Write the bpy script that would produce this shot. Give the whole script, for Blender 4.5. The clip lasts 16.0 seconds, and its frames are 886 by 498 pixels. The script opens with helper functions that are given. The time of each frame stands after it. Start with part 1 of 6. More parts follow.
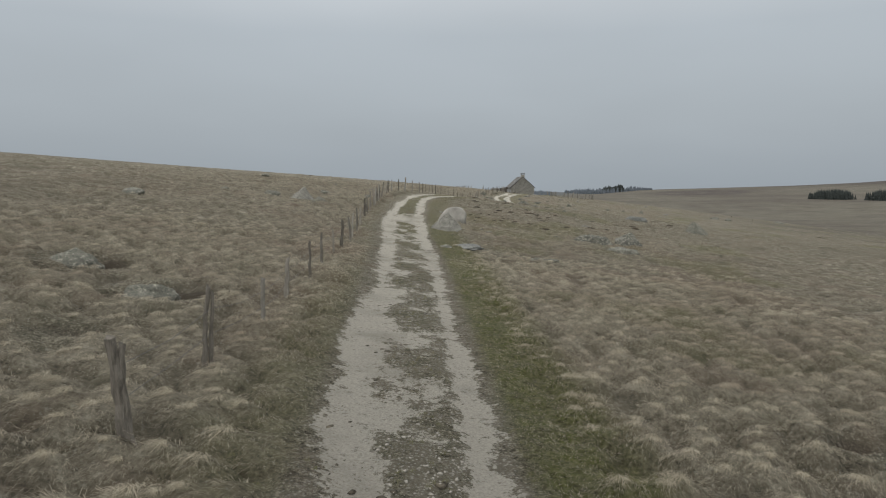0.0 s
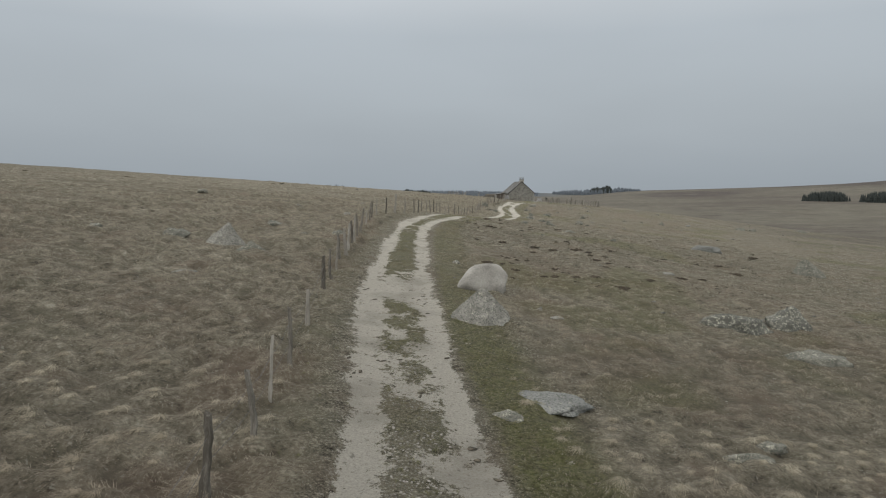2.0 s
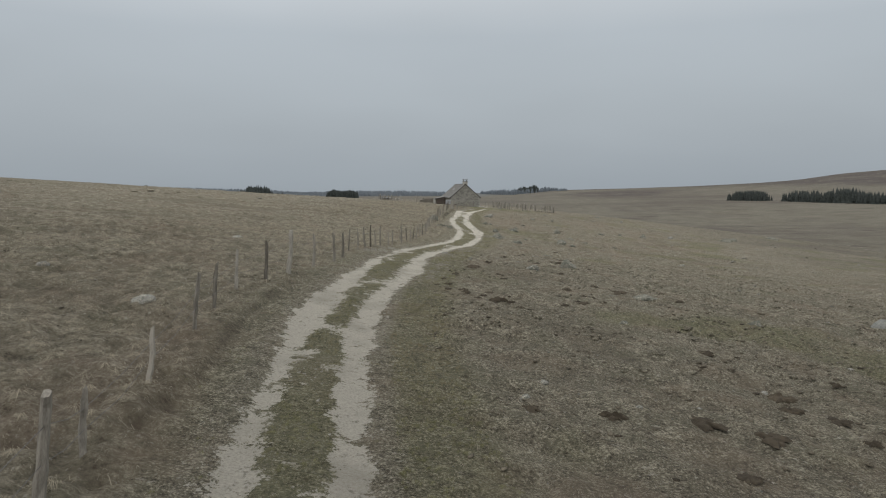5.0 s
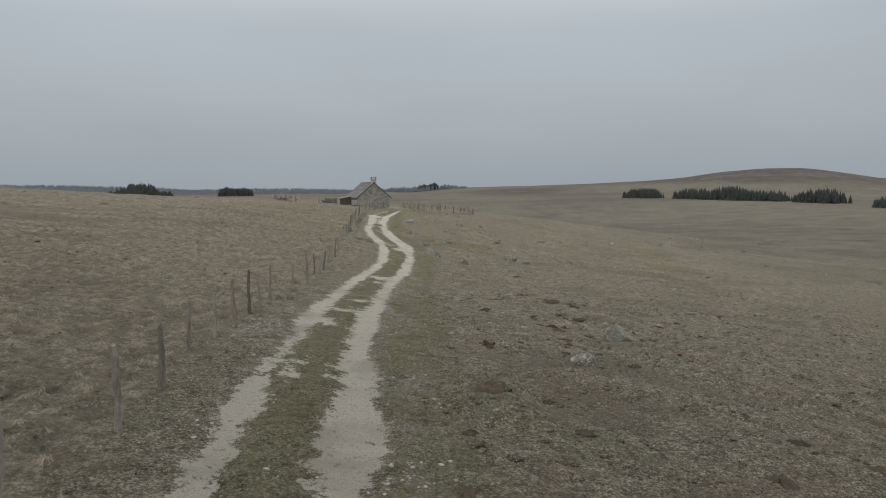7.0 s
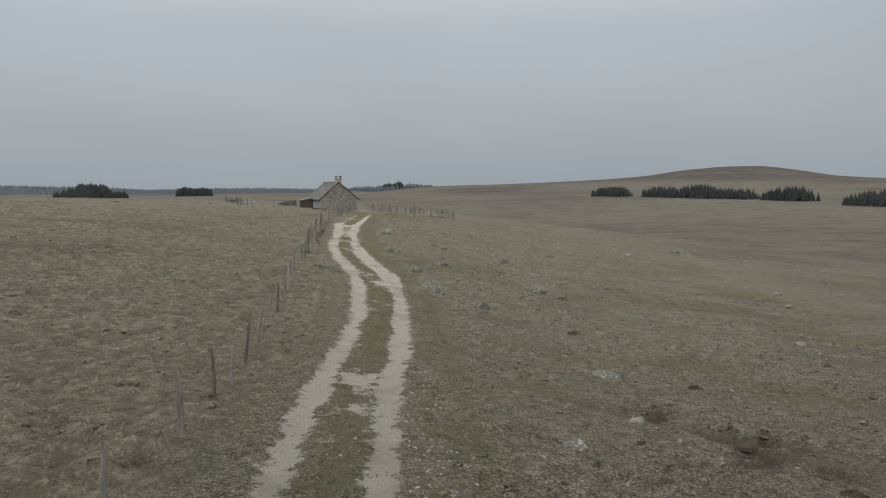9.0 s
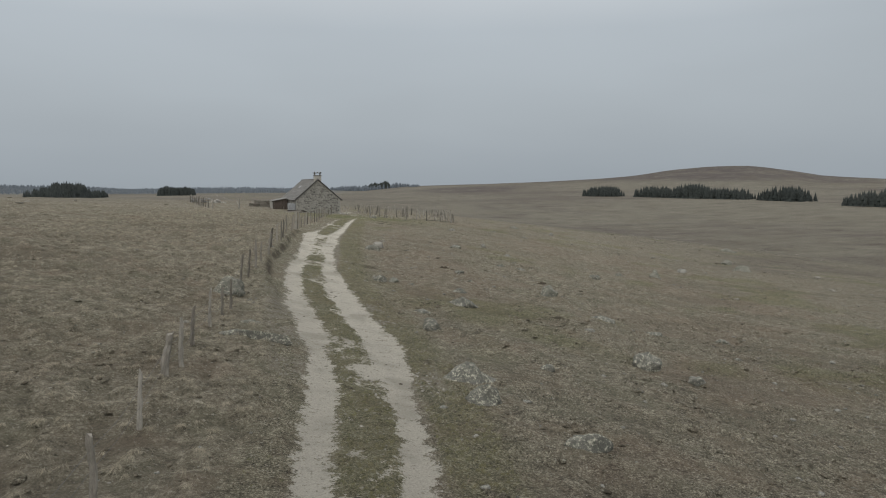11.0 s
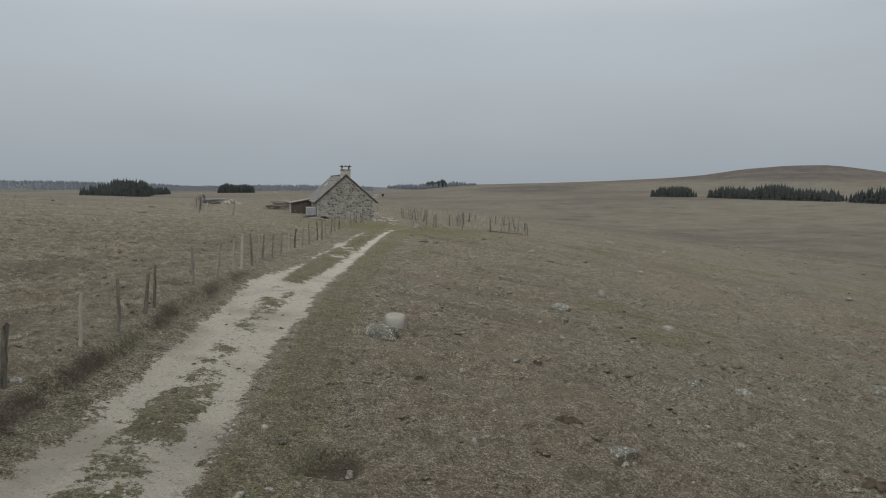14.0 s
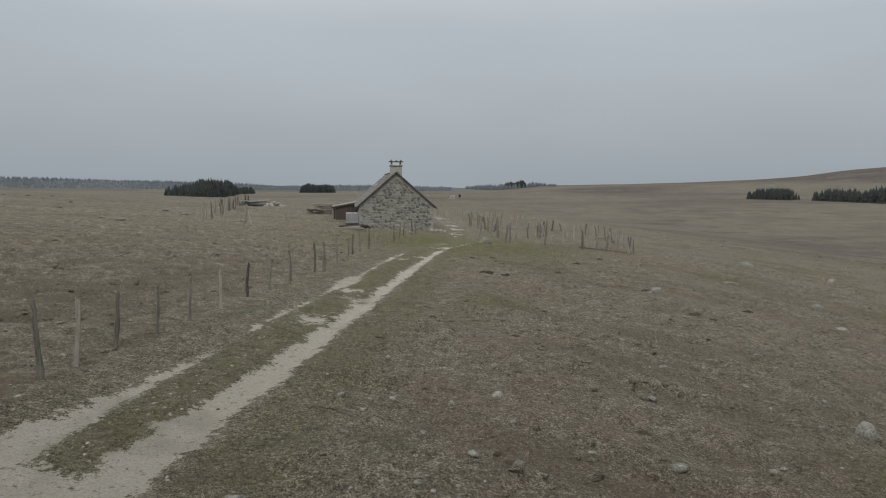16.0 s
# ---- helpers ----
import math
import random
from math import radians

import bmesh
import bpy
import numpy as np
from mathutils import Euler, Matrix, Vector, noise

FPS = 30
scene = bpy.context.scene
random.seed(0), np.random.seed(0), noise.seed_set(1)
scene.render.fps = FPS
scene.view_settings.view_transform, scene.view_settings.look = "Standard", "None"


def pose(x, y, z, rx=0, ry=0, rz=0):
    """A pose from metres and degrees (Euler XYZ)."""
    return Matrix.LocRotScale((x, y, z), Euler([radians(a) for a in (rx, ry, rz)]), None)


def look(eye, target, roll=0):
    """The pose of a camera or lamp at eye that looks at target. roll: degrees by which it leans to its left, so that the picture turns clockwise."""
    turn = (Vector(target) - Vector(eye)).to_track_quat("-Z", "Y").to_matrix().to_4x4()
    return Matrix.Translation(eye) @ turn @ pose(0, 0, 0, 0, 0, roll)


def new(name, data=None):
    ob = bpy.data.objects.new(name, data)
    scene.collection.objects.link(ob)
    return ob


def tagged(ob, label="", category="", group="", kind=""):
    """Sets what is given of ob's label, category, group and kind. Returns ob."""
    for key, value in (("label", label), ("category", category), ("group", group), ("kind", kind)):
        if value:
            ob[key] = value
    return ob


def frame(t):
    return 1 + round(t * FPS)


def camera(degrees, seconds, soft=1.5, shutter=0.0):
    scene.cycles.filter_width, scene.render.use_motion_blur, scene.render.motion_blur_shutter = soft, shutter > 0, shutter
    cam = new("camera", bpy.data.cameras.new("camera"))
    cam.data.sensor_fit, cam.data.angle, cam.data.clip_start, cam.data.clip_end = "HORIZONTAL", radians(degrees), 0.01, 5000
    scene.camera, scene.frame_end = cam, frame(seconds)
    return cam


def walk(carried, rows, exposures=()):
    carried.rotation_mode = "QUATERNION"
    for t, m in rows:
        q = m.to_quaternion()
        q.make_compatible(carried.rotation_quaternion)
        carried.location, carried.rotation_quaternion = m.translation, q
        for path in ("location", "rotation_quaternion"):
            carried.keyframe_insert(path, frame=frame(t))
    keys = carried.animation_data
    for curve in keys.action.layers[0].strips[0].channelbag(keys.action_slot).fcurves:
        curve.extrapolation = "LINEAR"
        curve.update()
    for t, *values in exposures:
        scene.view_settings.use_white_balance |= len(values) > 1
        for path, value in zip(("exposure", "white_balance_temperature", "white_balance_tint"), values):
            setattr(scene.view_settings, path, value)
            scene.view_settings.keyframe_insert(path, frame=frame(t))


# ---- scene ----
cam = camera(68.0, 16.0, soft=1.1)
PATH = [
    (0, (1.65, -0.356, 0.447), (1.632, 1.635, 0.264), 0.2),
    (0.5, (1.177, 4.129, 0.917), (1.161, 6.121, 0.733), 0.2),
    (1, (0.797, 8.624, 1.277), (0.784, 10.615, 1.095), 0.2),
    (1.5, (0.468, 13.154, 1.52), (0.476, 15.146, 1.341), 0.1),
    (2, (0.213, 17.688, 1.902), (0.234, 19.68, 1.722), 0.1),
    (2.5, (0.072, 22.214, 2.201), (0.111, 24.205, 2.022), 0.0),
    (3, (-0.15, 26.654, 2.424), (-0.078, 28.645, 2.246), 0.0),
    (3.5, (-0.297, 31.114, 2.556), (-0.202, 33.104, 2.378), -0.0),
    (4, (-0.411, 35.506, 2.674), (-0.268, 37.493, 2.496), -0.1),
    (6.5, (0.037, 57.238, 3.192), (0.48, 59.18, 3.003), 0.0),
    (7, (0.329, 61.662, 3.255), (0.864, 63.58, 3.066), -0.1),
    (7.5, (0.798, 66.085, 3.357), (1.362, 67.995, 3.167), -0.1),
    (8, (1.418, 70.542, 3.425), (2.006, 72.444, 3.233), -0.1),
    (8.5, (2.174, 74.923, 3.489), (2.805, 76.811, 3.295), -0.2),
    (9, (3.084, 79.28, 3.458), (3.721, 81.166, 3.265), -0.3),
    (11.5, (8.383, 101.219, 3.196), (9.063, 103.09, 3.001), -0.2),
    (12, (9.655, 105.592, 3.198), (10.325, 107.466, 3.001), -0.2),
    (12.5, (10.994, 110.012, 3.21), (11.619, 111.902, 3.011), -0.1),
    (13, (12.463, 114.404, 3.168), (13.032, 116.311, 2.97), -0.1),
    (13.5, (13.756, 118.724, 3.117), (14.31, 120.636, 2.92), 0.1),
    (14, (15.073, 123.083, 3.142), (15.586, 125.006, 2.944), 0.1),
    (14.5, (16.365, 127.372, 3.146), (16.826, 129.308, 2.946), 0.2),
    (15, (17.614, 131.615, 3.086), (17.996, 133.568, 2.89), 0.2),
    (15.5, (18.762, 135.774, 3.073), (19.097, 137.736, 2.878), 0.3),
    (16, (19.849, 140.202, 3.097), (20.13, 142.172, 2.9), 0.3),
]
walk(cam, [(t, look(eye, target, roll)) for t, eye, target, roll in PATH], exposures=[(0, 0.0), (16, 0.0)])

# ---------------------------------------------------------------- overcast sky
SUN_ELEVATION, SUN_TURN = 48.0, 215.0
world = bpy.data.worlds.new("overcast")
scene.world = world
world.use_nodes = True
wn, wl = world.node_tree.nodes, world.node_tree.links
wn.clear()
w_out = wn.new("ShaderNodeOutputWorld")
w_bg = wn.new("ShaderNodeBackground")
w_sky = wn.new("ShaderNodeTexSky")
w_sky.sky_type, w_sky.sun_disc = "NISHITA", False
w_sky.sun_elevation, w_sky.sun_rotation = radians(SUN_ELEVATION), radians(SUN_TURN)
w_sky.air_density, w_sky.dust_density, w_sky.ozone_density = 2.0, 6.0, 1.0
w_co = wn.new("ShaderNodeTexCoord")
w_sep = wn.new("ShaderNodeSeparateXYZ")
w_ramp = wn.new("ShaderNodeValToRGB")
w_ramp.color_ramp.elements[0].position, w_ramp.color_ramp.elements[0].color = 0.0, (3.40, 3.82, 4.20, 1)
w_ramp.color_ramp.elements[1].position, w_ramp.color_ramp.elements[1].color = 1.0, (14.0, 14.1, 14.2, 1)
for place, tone in ((0.10, (3.90, 4.34, 4.74, 1)), (0.22, (4.42, 4.88, 5.32, 1)), (0.45, (8.6, 8.8, 9.0, 1))):
    w_el = w_ramp.color_ramp.elements.new(place)
    w_el.color = tone
w_map = wn.new("ShaderNodeMapping")
w_map.inputs["Scale"].default_value = (1.0, 1.0, 3.2)
w_noise = wn.new("ShaderNodeTexNoise")
w_noise.inputs["Scale"].default_value, w_noise.inputs["Detail"].default_value = 1.6, 3.0
w_cloud = wn.new("ShaderNodeMapRange")
w_cloud.inputs["From Min"].default_value, w_cloud.inputs["From Max"].default_value = 0.3, 0.7
w_cloud.inputs["To Min"].default_value, w_cloud.inputs["To Max"].default_value = 0.94, 1.06
w_mul = wn.new("ShaderNodeVectorMath")
w_mul.operation = "SCALE"
w_mix = wn.new("ShaderNodeMix")
w_mix.data_type = "RGBA"
w_mix.inputs["Factor"].default_value = 0.94
wl.new(w_co.outputs["Generated"], w_sep.inputs[0])
wl.new(w_sep.outputs["Z"], w_ramp.inputs["Fac"])
wl.new(w_co.outputs["Generated"], w_map.inputs["Vector"])
wl.new(w_map.outputs[0], w_noise.inputs["Vector"])
wl.new(w_noise.outputs["Fac"], w_cloud.inputs["Value"])
wl.new(w_ramp.outputs["Color"], w_mul.inputs[0])
wl.new(w_cloud.outputs["Result"], w_mul.inputs["Scale"])
wl.new(w_sky.outputs["Color"], w_mix.inputs["A"])
wl.new(w_mul.outputs["Vector"], w_mix.inputs["B"])
wl.new(w_mix.outputs["Result"], w_bg.inputs["Color"])
w_bg.inputs["Strength"].default_value = 0.10
wl.new(w_bg.outputs[0], w_out.inputs["Surface"])

sun_data = bpy.data.lights.new("sun", "SUN")
sun_data.energy, sun_data.angle, sun_data.color = 0.8, radians(30), (1.0, 0.97, 0.92)
sun = new("sun", sun_data)
sun.rotation_euler = (radians(90 - SUN_ELEVATION), 0, radians(180 - SUN_TURN))


# ---------------------------------------------------------------- numeric helpers
def hash2(i, j, seed):
    v = (i.astype(np.int64) * 374761393 + j.astype(np.int64) * 668265263 + seed * 974634777) & 0x7FFFFFFF
    v = ((v ^ (v >> 13)) * 1274126177) & 0x7FFFFFFF
    v = ((v ^ (v >> 16)) * 974634777) & 0x7FFFFFFF
    return ((v ^ (v >> 15)) & 0xFFFFF) / 1048575.0


def value_noise(x, y, size, seed):
    """Smooth noise from 0 to 1 with cells of the given size in metres."""
    u, v = np.asarray(x) / size, np.asarray(y) / size
    i, j = np.floor(u), np.floor(v)
    a, b = u - i, v - j
    a, b = a * a * (3 - 2 * a), b * b * (3 - 2 * b)
    top = hash2(i, j, seed) * (1 - a) + hash2(i + 1, j, seed) * a
    low = hash2(i, j + 1, seed) * (1 - a) + hash2(i + 1, j + 1, seed) * a
    return top * (1 - b) + low * b


def fbm(x, y, size, seed, octaves=3):
    total, amount, weight = 0.0, 0.0, 1.0
    for n in range(octaves):
        total = total + weight * value_noise(x + 17.3 * n, y - 9.1 * n, size / 2**n, seed + n)
        amount, weight = amount + weight, weight * 0.5
    return total / amount


def mounds(x, y, size, seed):
    """Domes of one size strewn in a jittered grid: 1 on top, 0 in the gaps."""
    i, j = np.floor(x / size), np.floor(y / size)
    best = np.full(np.shape(x), 9.0)
    for a in (-1, 0, 1):
        for b in (-1, 0, 1):
            px, py = i + a + hash2(i + a, j + b, seed), j + b + hash2(i + a, j + b, seed + 1)
            best = np.minimum(best, (x / size - px) ** 2 + (y / size - py) ** 2)
    return np.sqrt(np.clip(1 - best / 0.36, 0, 1))


def smooth(a, b, v):
    t = np.clip((v - a) / (b - a), 0, 1)
    return t * t * (3 - 2 * t)


def weights(knots, v):
    """Cubic Hermite weights of the knots for each value; flat beyond the ends."""
    k, v = np.asarray(knots, float), np.atleast_1d(np.asarray(v, float))
    i = np.clip(np.searchsorted(k, v) - 1, 0, len(k) - 2)
    h = k[i + 1] - k[i]
    t = np.clip((v - k[i]) / h, 0, 1)
    w, n = np.zeros((len(v), len(k))), np.arange(len(v))
    w[n, i] += 2 * t**3 - 3 * t**2 + 1
    w[n, i + 1] += 3 * t**2 - 2 * t**3
    for j, c in ((i, (t**3 - 2 * t**2 + t) * h), (i + 1, (t**3 - t**2) * h)):
        lo, hi = np.clip(j - 1, 0, len(k) - 1), np.clip(j + 1, 0, len(k) - 1)
        d = c / (k[hi] - k[lo])
        w[n, hi] += d
        w[n, lo] -= d
    return w


def curve_at(knots, values, v):
    return weights(knots, v) @ np.asarray(values, float)


# ---------------------------------------------------------------- the lie of the land
SPINE_Y = (-40, 0, 40, 80, 110, 140, 180, 210, 320)
SPINE_X = (0, -0.5, -0.5, 4, 9, 15, 21, 25, 40)
LAND_U = (-80, -25, -10, 0, 10, 25, 60, 130)
LAND_Y = (-40, 0, 25, 50, 75, 100, 125, 150, 175, 205, 260, 320)
LAND = (
    (3.61, -2.18, -3.56, -4.35, -4.97, -5.89, -7.79, -11.80),
    (4.61, -0.58, -1.93, -2.86, -3.86, -5.09, -7.40, -12.00),
    (5.20, 0.71, -0.97, -2.12, -3.29, -4.60, -7.20, -12.20),
    (5.70, 1.84, 0.08, -0.96, -2.45, -4.03, -7.01, -12.31),
    (6.10, 2.08, 0.60, -0.60, -1.76, -3.56, -7.01, -12.52),
    (6.10, 1.72, -0.62, -1.67, -3.05, -4.60, -7.43, -12.95),
    (5.77, 1.85, 0.26, -1.43, -2.86, -5.07, -7.94, -14.16),
    (5.29, 1.68, 0.26, -0.76, -1.91, -4.42, -7.98, -15.34),
    (4.19, 1.19, 0.19, -0.91, -1.76, -3.51, -8.49, -15.91),
    (2.60, 0.19, -0.61, -1.26, -1.93, -3.08, -7.21, -15.91),
    (1.20, -0.30, -0.91, -1.81, -2.72, -3.82, -7.91, -16.50),
    (-0.00, -1.80, -2.40, -3.01, -3.81, -5.01, -9.01, -16.80),
)
ROAD_Y = (-40, 6, 13, 20, 28, 35, 45, 58, 64, 70, 76, 83, 92, 100, 106, 112, 120, 127, 132, 138, 145, 155, 165, 174, 184, 196, 230)
ROAD_X = (2.6, 1.28, 0.83, 0.40, -0.15, -0.84, -1.25, -1.24, -0.72, 0.38, 1.55, 3.2, 5.32, 7.68, 9.3, 10.65, 11.5, 11.75, 12.4, 13.7, 15.08, 17.55, 20.05, 22.3, 25.2, 29.5, 33)


def road_x(y):
    return curve_at(ROAD_Y, ROAD_X, y)


def hill(x, y, cx, cy, sx, sy, turn, height, sharp=1.0):
    c, s = math.cos(radians(turn)), math.sin(radians(turn))
    a, b = ((x - cx) * c + (y - cy) * s) / sx, ((y - cy) * c - (x - cx) * s) / sy
    return height * np.exp(-((a * a + b * b) ** sharp))


RIDGE_BEARING = (-180, -90, -50, -30, -16, -8, 3, 9, 13, 15, 16.6, 18.4, 20, 24, 29, 33, 36, 39, 42, 45, 47.5, 50, 54, 65, 90, 180)
RIDGE_RISE = (0.6, 0.7, 0.2, -0.55, -0.72, -0.75, -0.72, -0.75, -0.72, -0.45, -0.22, -0.10, -0.05, 0.08, 0.24, 0.42, 0.66, 1.12, 1.36, 1.36, 1.0, 0.55, 0.3, 0.5, 0.6, 0.6)


# the wooded slope far behind the plain: its crest by bearing
BACK_BEARING = (-180, -70, -30, -24, -18, -8.5, -5, 9, 13)
BACK_CREST = (13, 13, 13, 14, 8, -3, -10, -12, -12)


def far_land(x, y):
    """The moor beyond the near slopes: a wide plain that rises to a far skyline of low hills."""
    r = np.hypot(x - 8, y - 100)
    bearing = np.degrees(np.arctan2(x - 8, y - 100))
    side = smooth(-14, 24, bearing) * (1 - smooth(120, 170, bearing))
    low = -15.0 - 1.5 * side
    plain = low + (0.2 + 7.3 * side) * smooth(250, 760, r)
    top = 3.3 + 1700 * np.tan(np.radians(np.interp(bearing, RIDGE_BEARING, RIDGE_RISE)))
    z = plain + (top - plain) * smooth(760, 1700, r)
    back = smooth(-75, -60, bearing) * (1 - smooth(8, 13, bearing)) * smooth(1800, 2450, r)
    z = z + (np.interp(bearing, BACK_BEARING, BACK_CREST) - z) * back - 25 * smooth(2900, 4300, r)
    return z + 2.4 * (fbm(x, y, 260, 5) - 0.5) * smooth(250, 800, r)


def broad(x, y):
    """Height of the land without its small unevenness."""
    x, y = np.atleast_1d(np.asarray(x, float)), np.atleast_1d(np.asarray(y, float))
    u = x - np.interp(y, SPINE_Y, SPINE_X)
    near = np.einsum("ni,ij,nj->n", weights(LAND_Y, y), np.array(LAND), weights(LAND_U, u))
    away = np.maximum.reduce([smooth(130, 330, u), smooth(-80, -320, u), smooth(310, 560, y), smooth(-40, -200, y)])
    return near * (1 - away) + far_land(x, y) * away


# the two ruts: y, offset from the track's middle, half width
RUT_LEFT_NEAR = ((-40, -0.9, 0.0), (4, -0.6, 0.24), (7, -0.68, 0.34), (8.2, -0.92, 0.33), (10.7, -0.81, 0.45), (12.6, -0.89, 0.50), (15.2, -0.92, 0.46), (19, -0.78, 0.18), (25, -0.84, 0.34), (35, -0.72, 0.42), (40.4, -0.86, 0.36), (44, -0.78, 0.25), (49, -0.78, 0.33), (57, -0.72, 0.26), (62.6, -0.68, 0.45), (69, -0.79, 0.32), (71, -0.80, 0.22), (73, -0.86, 0.24), (77.5, -0.88, 0.18), (80.3, -1.02, 0.31), (83, -1.14, 0.42))
RUT_LEFT = ((86, -1.01, 0.33), (90, -0.93, 0.32), (96, -0.98, 0.31), (105, -0.87, 0.32), (110, -1.0, 0.40), (115.8, -0.96, 0.32), (118, -1.0, 0.52), (122.3, -1.22, 0.50), (125, -0.98, 0.38), (128.6, -0.82, 0.41), (134, -0.74, 0.37), (138, -0.73, 0.42), (140.3, -0.93, 0.42), (143.5, -0.72, 0.50), (148.8, -1.14, 0.46), (154, -0.96, 0.22), (159, -0.92, 0.10), (163, -0.92, 0.02), (167, -0.92, 0.12), (171, -0.92, -0.1), (176, -0.92, 0.02), (186, -0.92, -0.3))
RUT_RIGHT_NEAR = ((-40, 0.9, 0.0), (4, 0.92, 0.17), (7.5, 0.87, 0.23), (11.4, 0.93, 0.26), (16, 0.95, 0.22), (20, 0.97, 0.23), (26.5, 0.92, 0.33), (36.7, 1.0, 0.32), (41, 0.90, 0.33), (43, 0.84, 0.24), (49.6, 0.80, 0.29), (57.8, 0.67, 0.34), (64, 0.77, 0.34), (69, 0.95, 0.36), (71, 0.99, 0.49), (73, 0.94, 0.35), (78, 0.75, 0.33), (82, 0.62, 0.36))
RUT_RIGHT = ((86, 0.69, 0.32), (90, 0.76, 0.33), (96.5, 0.84, 0.39), (106, 0.89, 0.33), (111.5, 0.86, 0.38), (115.7, 1.03, 0.62), (118, 1.2, 0.71), (120.5, 0.82, 0.64), (125.5, 0.95, 0.68), (129.4, 1.1, 0.46), (134.5, 0.87, 0.40), (136.6, 0.79, 0.33), (138.3, 0.63, 0.43), (140.7, 0.45, 0.58), (144.3, 0.82, 0.43), (149.6, 0.65, 0.48), (155, 0.90, 0.36), (165, 0.92, 0.30), (178, 0.92, 0.22), (188, 0.92, 0.08), (196, 0.92, -0.12), (206, 0.92, -0.5))


def rut_at(table, y):
    """Offset and half width of a rut."""
    at = [row[0] for row in table]
    return np.interp(y, at, [row[1] for row in table]), np.interp(y, at, [row[2] for row in table])


def track(x, y):
    """How far each place is bare gravel (0 to 1), and its offset from the track's middle."""
    d = x - road_x(y)
    wob = 0.34 * (fbm(x, y, 1.5, 21) - 0.5) + 0.10 * (value_noise(x, y, 0.35, 24) - 0.5)
    broken = 0.85 * smooth(146, 154, y) * (value_noise(y, y * 0, 3.1, 27) - 0.46) - 0.3 * smooth(74, 76, y) * (1 - smooth(78, 80, y)) * value_noise(y, y * 0, 1.3, 28)
    (left_c, left_w), (right_c, right_w) = rut_at(RUT_LEFT_NEAR + RUT_LEFT, y), rut_at(RUT_RIGHT_NEAR + RUT_RIGHT, y)
    left = left_w - 0.07 - np.abs(d - left_c + 0.1 * (value_noise(y, y * 0, 5, 25) - 0.5)) + wob + broken
    right = right_w - 0.07 - np.abs(d - right_c + 0.1 * (value_noise(y, y * 0, 5, 26) - 0.5)) + wob
    inner = 1 - smooth(0.7, 1.3, np.abs(d))
    open_crown = smooth(27, 32, y) * (1 - smooth(40, 45, y)) + 0.85 * smooth(134, 139, y) * (1 - smooth(147, 153, y)) + 0.7 * smooth(2, 6, y) * (1 - smooth(20, 27, y))
    crown = inner - 1 + inner * (1.1 * (fbm(x, y * 0.7, 1.0, 33) - 0.74 + 0.25 * np.clip(open_crown, 0, 1) + 0.10 * smooth(33, 36, y) * (1 - smooth(40, 44, y))))
    stones = (1 - smooth(1.15, 1.6, np.abs(d))) * (0.25 + 0.75 * fbm(x, y, 1.4, 31)) * (0.45 + 0.55 * (1 - smooth(24, 34, y)) + 0.3 * smooth(60, 80, y) * (d > 0.8))
    stones = np.maximum(stones, smooth(0.35, 0.6, fbm(x, y, 1.2, 34)) * smooth(-2.7, -2.2, d) * (1 - smooth(-1.6, -1.2, d)) * (smooth(111, 115, y) * (1 - smooth(122, 126, y)) + smooth(76, 79, y) * (1 - smooth(86, 90, y))))
    stones = np.maximum(stones, smooth(0.35, 0.6, fbm(x, y, 1.2, 35)) * smooth(1.2, 1.6, d) * (1 - smooth(2.0, 2.7, d)) * (smooth(66, 70, y) * (1 - smooth(96, 100, y)) + smooth(111, 114, y) * (1 - smooth(122, 127, y))))
    return smooth(-0.34, 0.22, np.maximum(np.maximum(left, right), crown)), np.clip(stones, 0, 1), d


def peat_at(x, y):
    """Where hollows of bare peat are common, in loose clusters on the slopes."""
    d = x - road_x(y)
    cluster = smooth(0.44, 0.58, fbm(x, y, 9, 52)) * (smooth(2.6, 4.5, d) * smooth(30, 44, y) * (1 - 0.75 * smooth(84, 100, y)) + 0.5 * smooth(2.4, 4, -d) * (1 - smooth(70, 120, y)))
    return np.clip(cluster + 0.12, 0, 1) * smooth(2.2, 3.2, np.abs(d)) * (1 - smooth(50, 110, np.abs(d)))


# rocks that stand clear of the tussocks: x, y, reach
CLEARED = ((-7.5, 16.5, 1.3), (-4.5, 14.2, 1.2), (-5.3, 11.1, 1.0), (8.0, 9.2, 0.9), (-8.6, 17.0, 1.3), (-5.5, 14.6, 1.25), (10.5, 39.6, 1.7), (12.7, 40.4, 1.5), (11.3, 36.3, 1.4), (-8.3, 44.0, 1.5), (-7.0, 42.9, 1.1), (2.2, 41.0, 1.4), (1.5, 36.2, 1.6), (2.9, 30.6, 0.9), (2.0, 33.9, 1.0), (8.6, 9.4, 0.8))


def shaggy(x, y):
    """Where the moor carries tall tussocks (1) and where it is grazed short (0)."""
    d = x - road_x(y)
    tall = np.where(d > 0, 1 - smooth(36, 60, y + 6 * (fbm(x, y, 6, 17) - 0.5)), 1 - 0.30 * smooth(55, 100, y))
    for cx, cy, size in CLEARED:
        tall = tall * (1 - smooth(0.3, 0.8, hill(x, y, cx, cy, size, size, 0, 1.0)))
    near_left = (1 - smooth(50, 62, y)) * (d < 0)
    return tall * smooth(1.7 - 0.4 * near_left, 3.0 - 1.0 * near_left, np.abs(d)) * smooth(-30, -8, y)


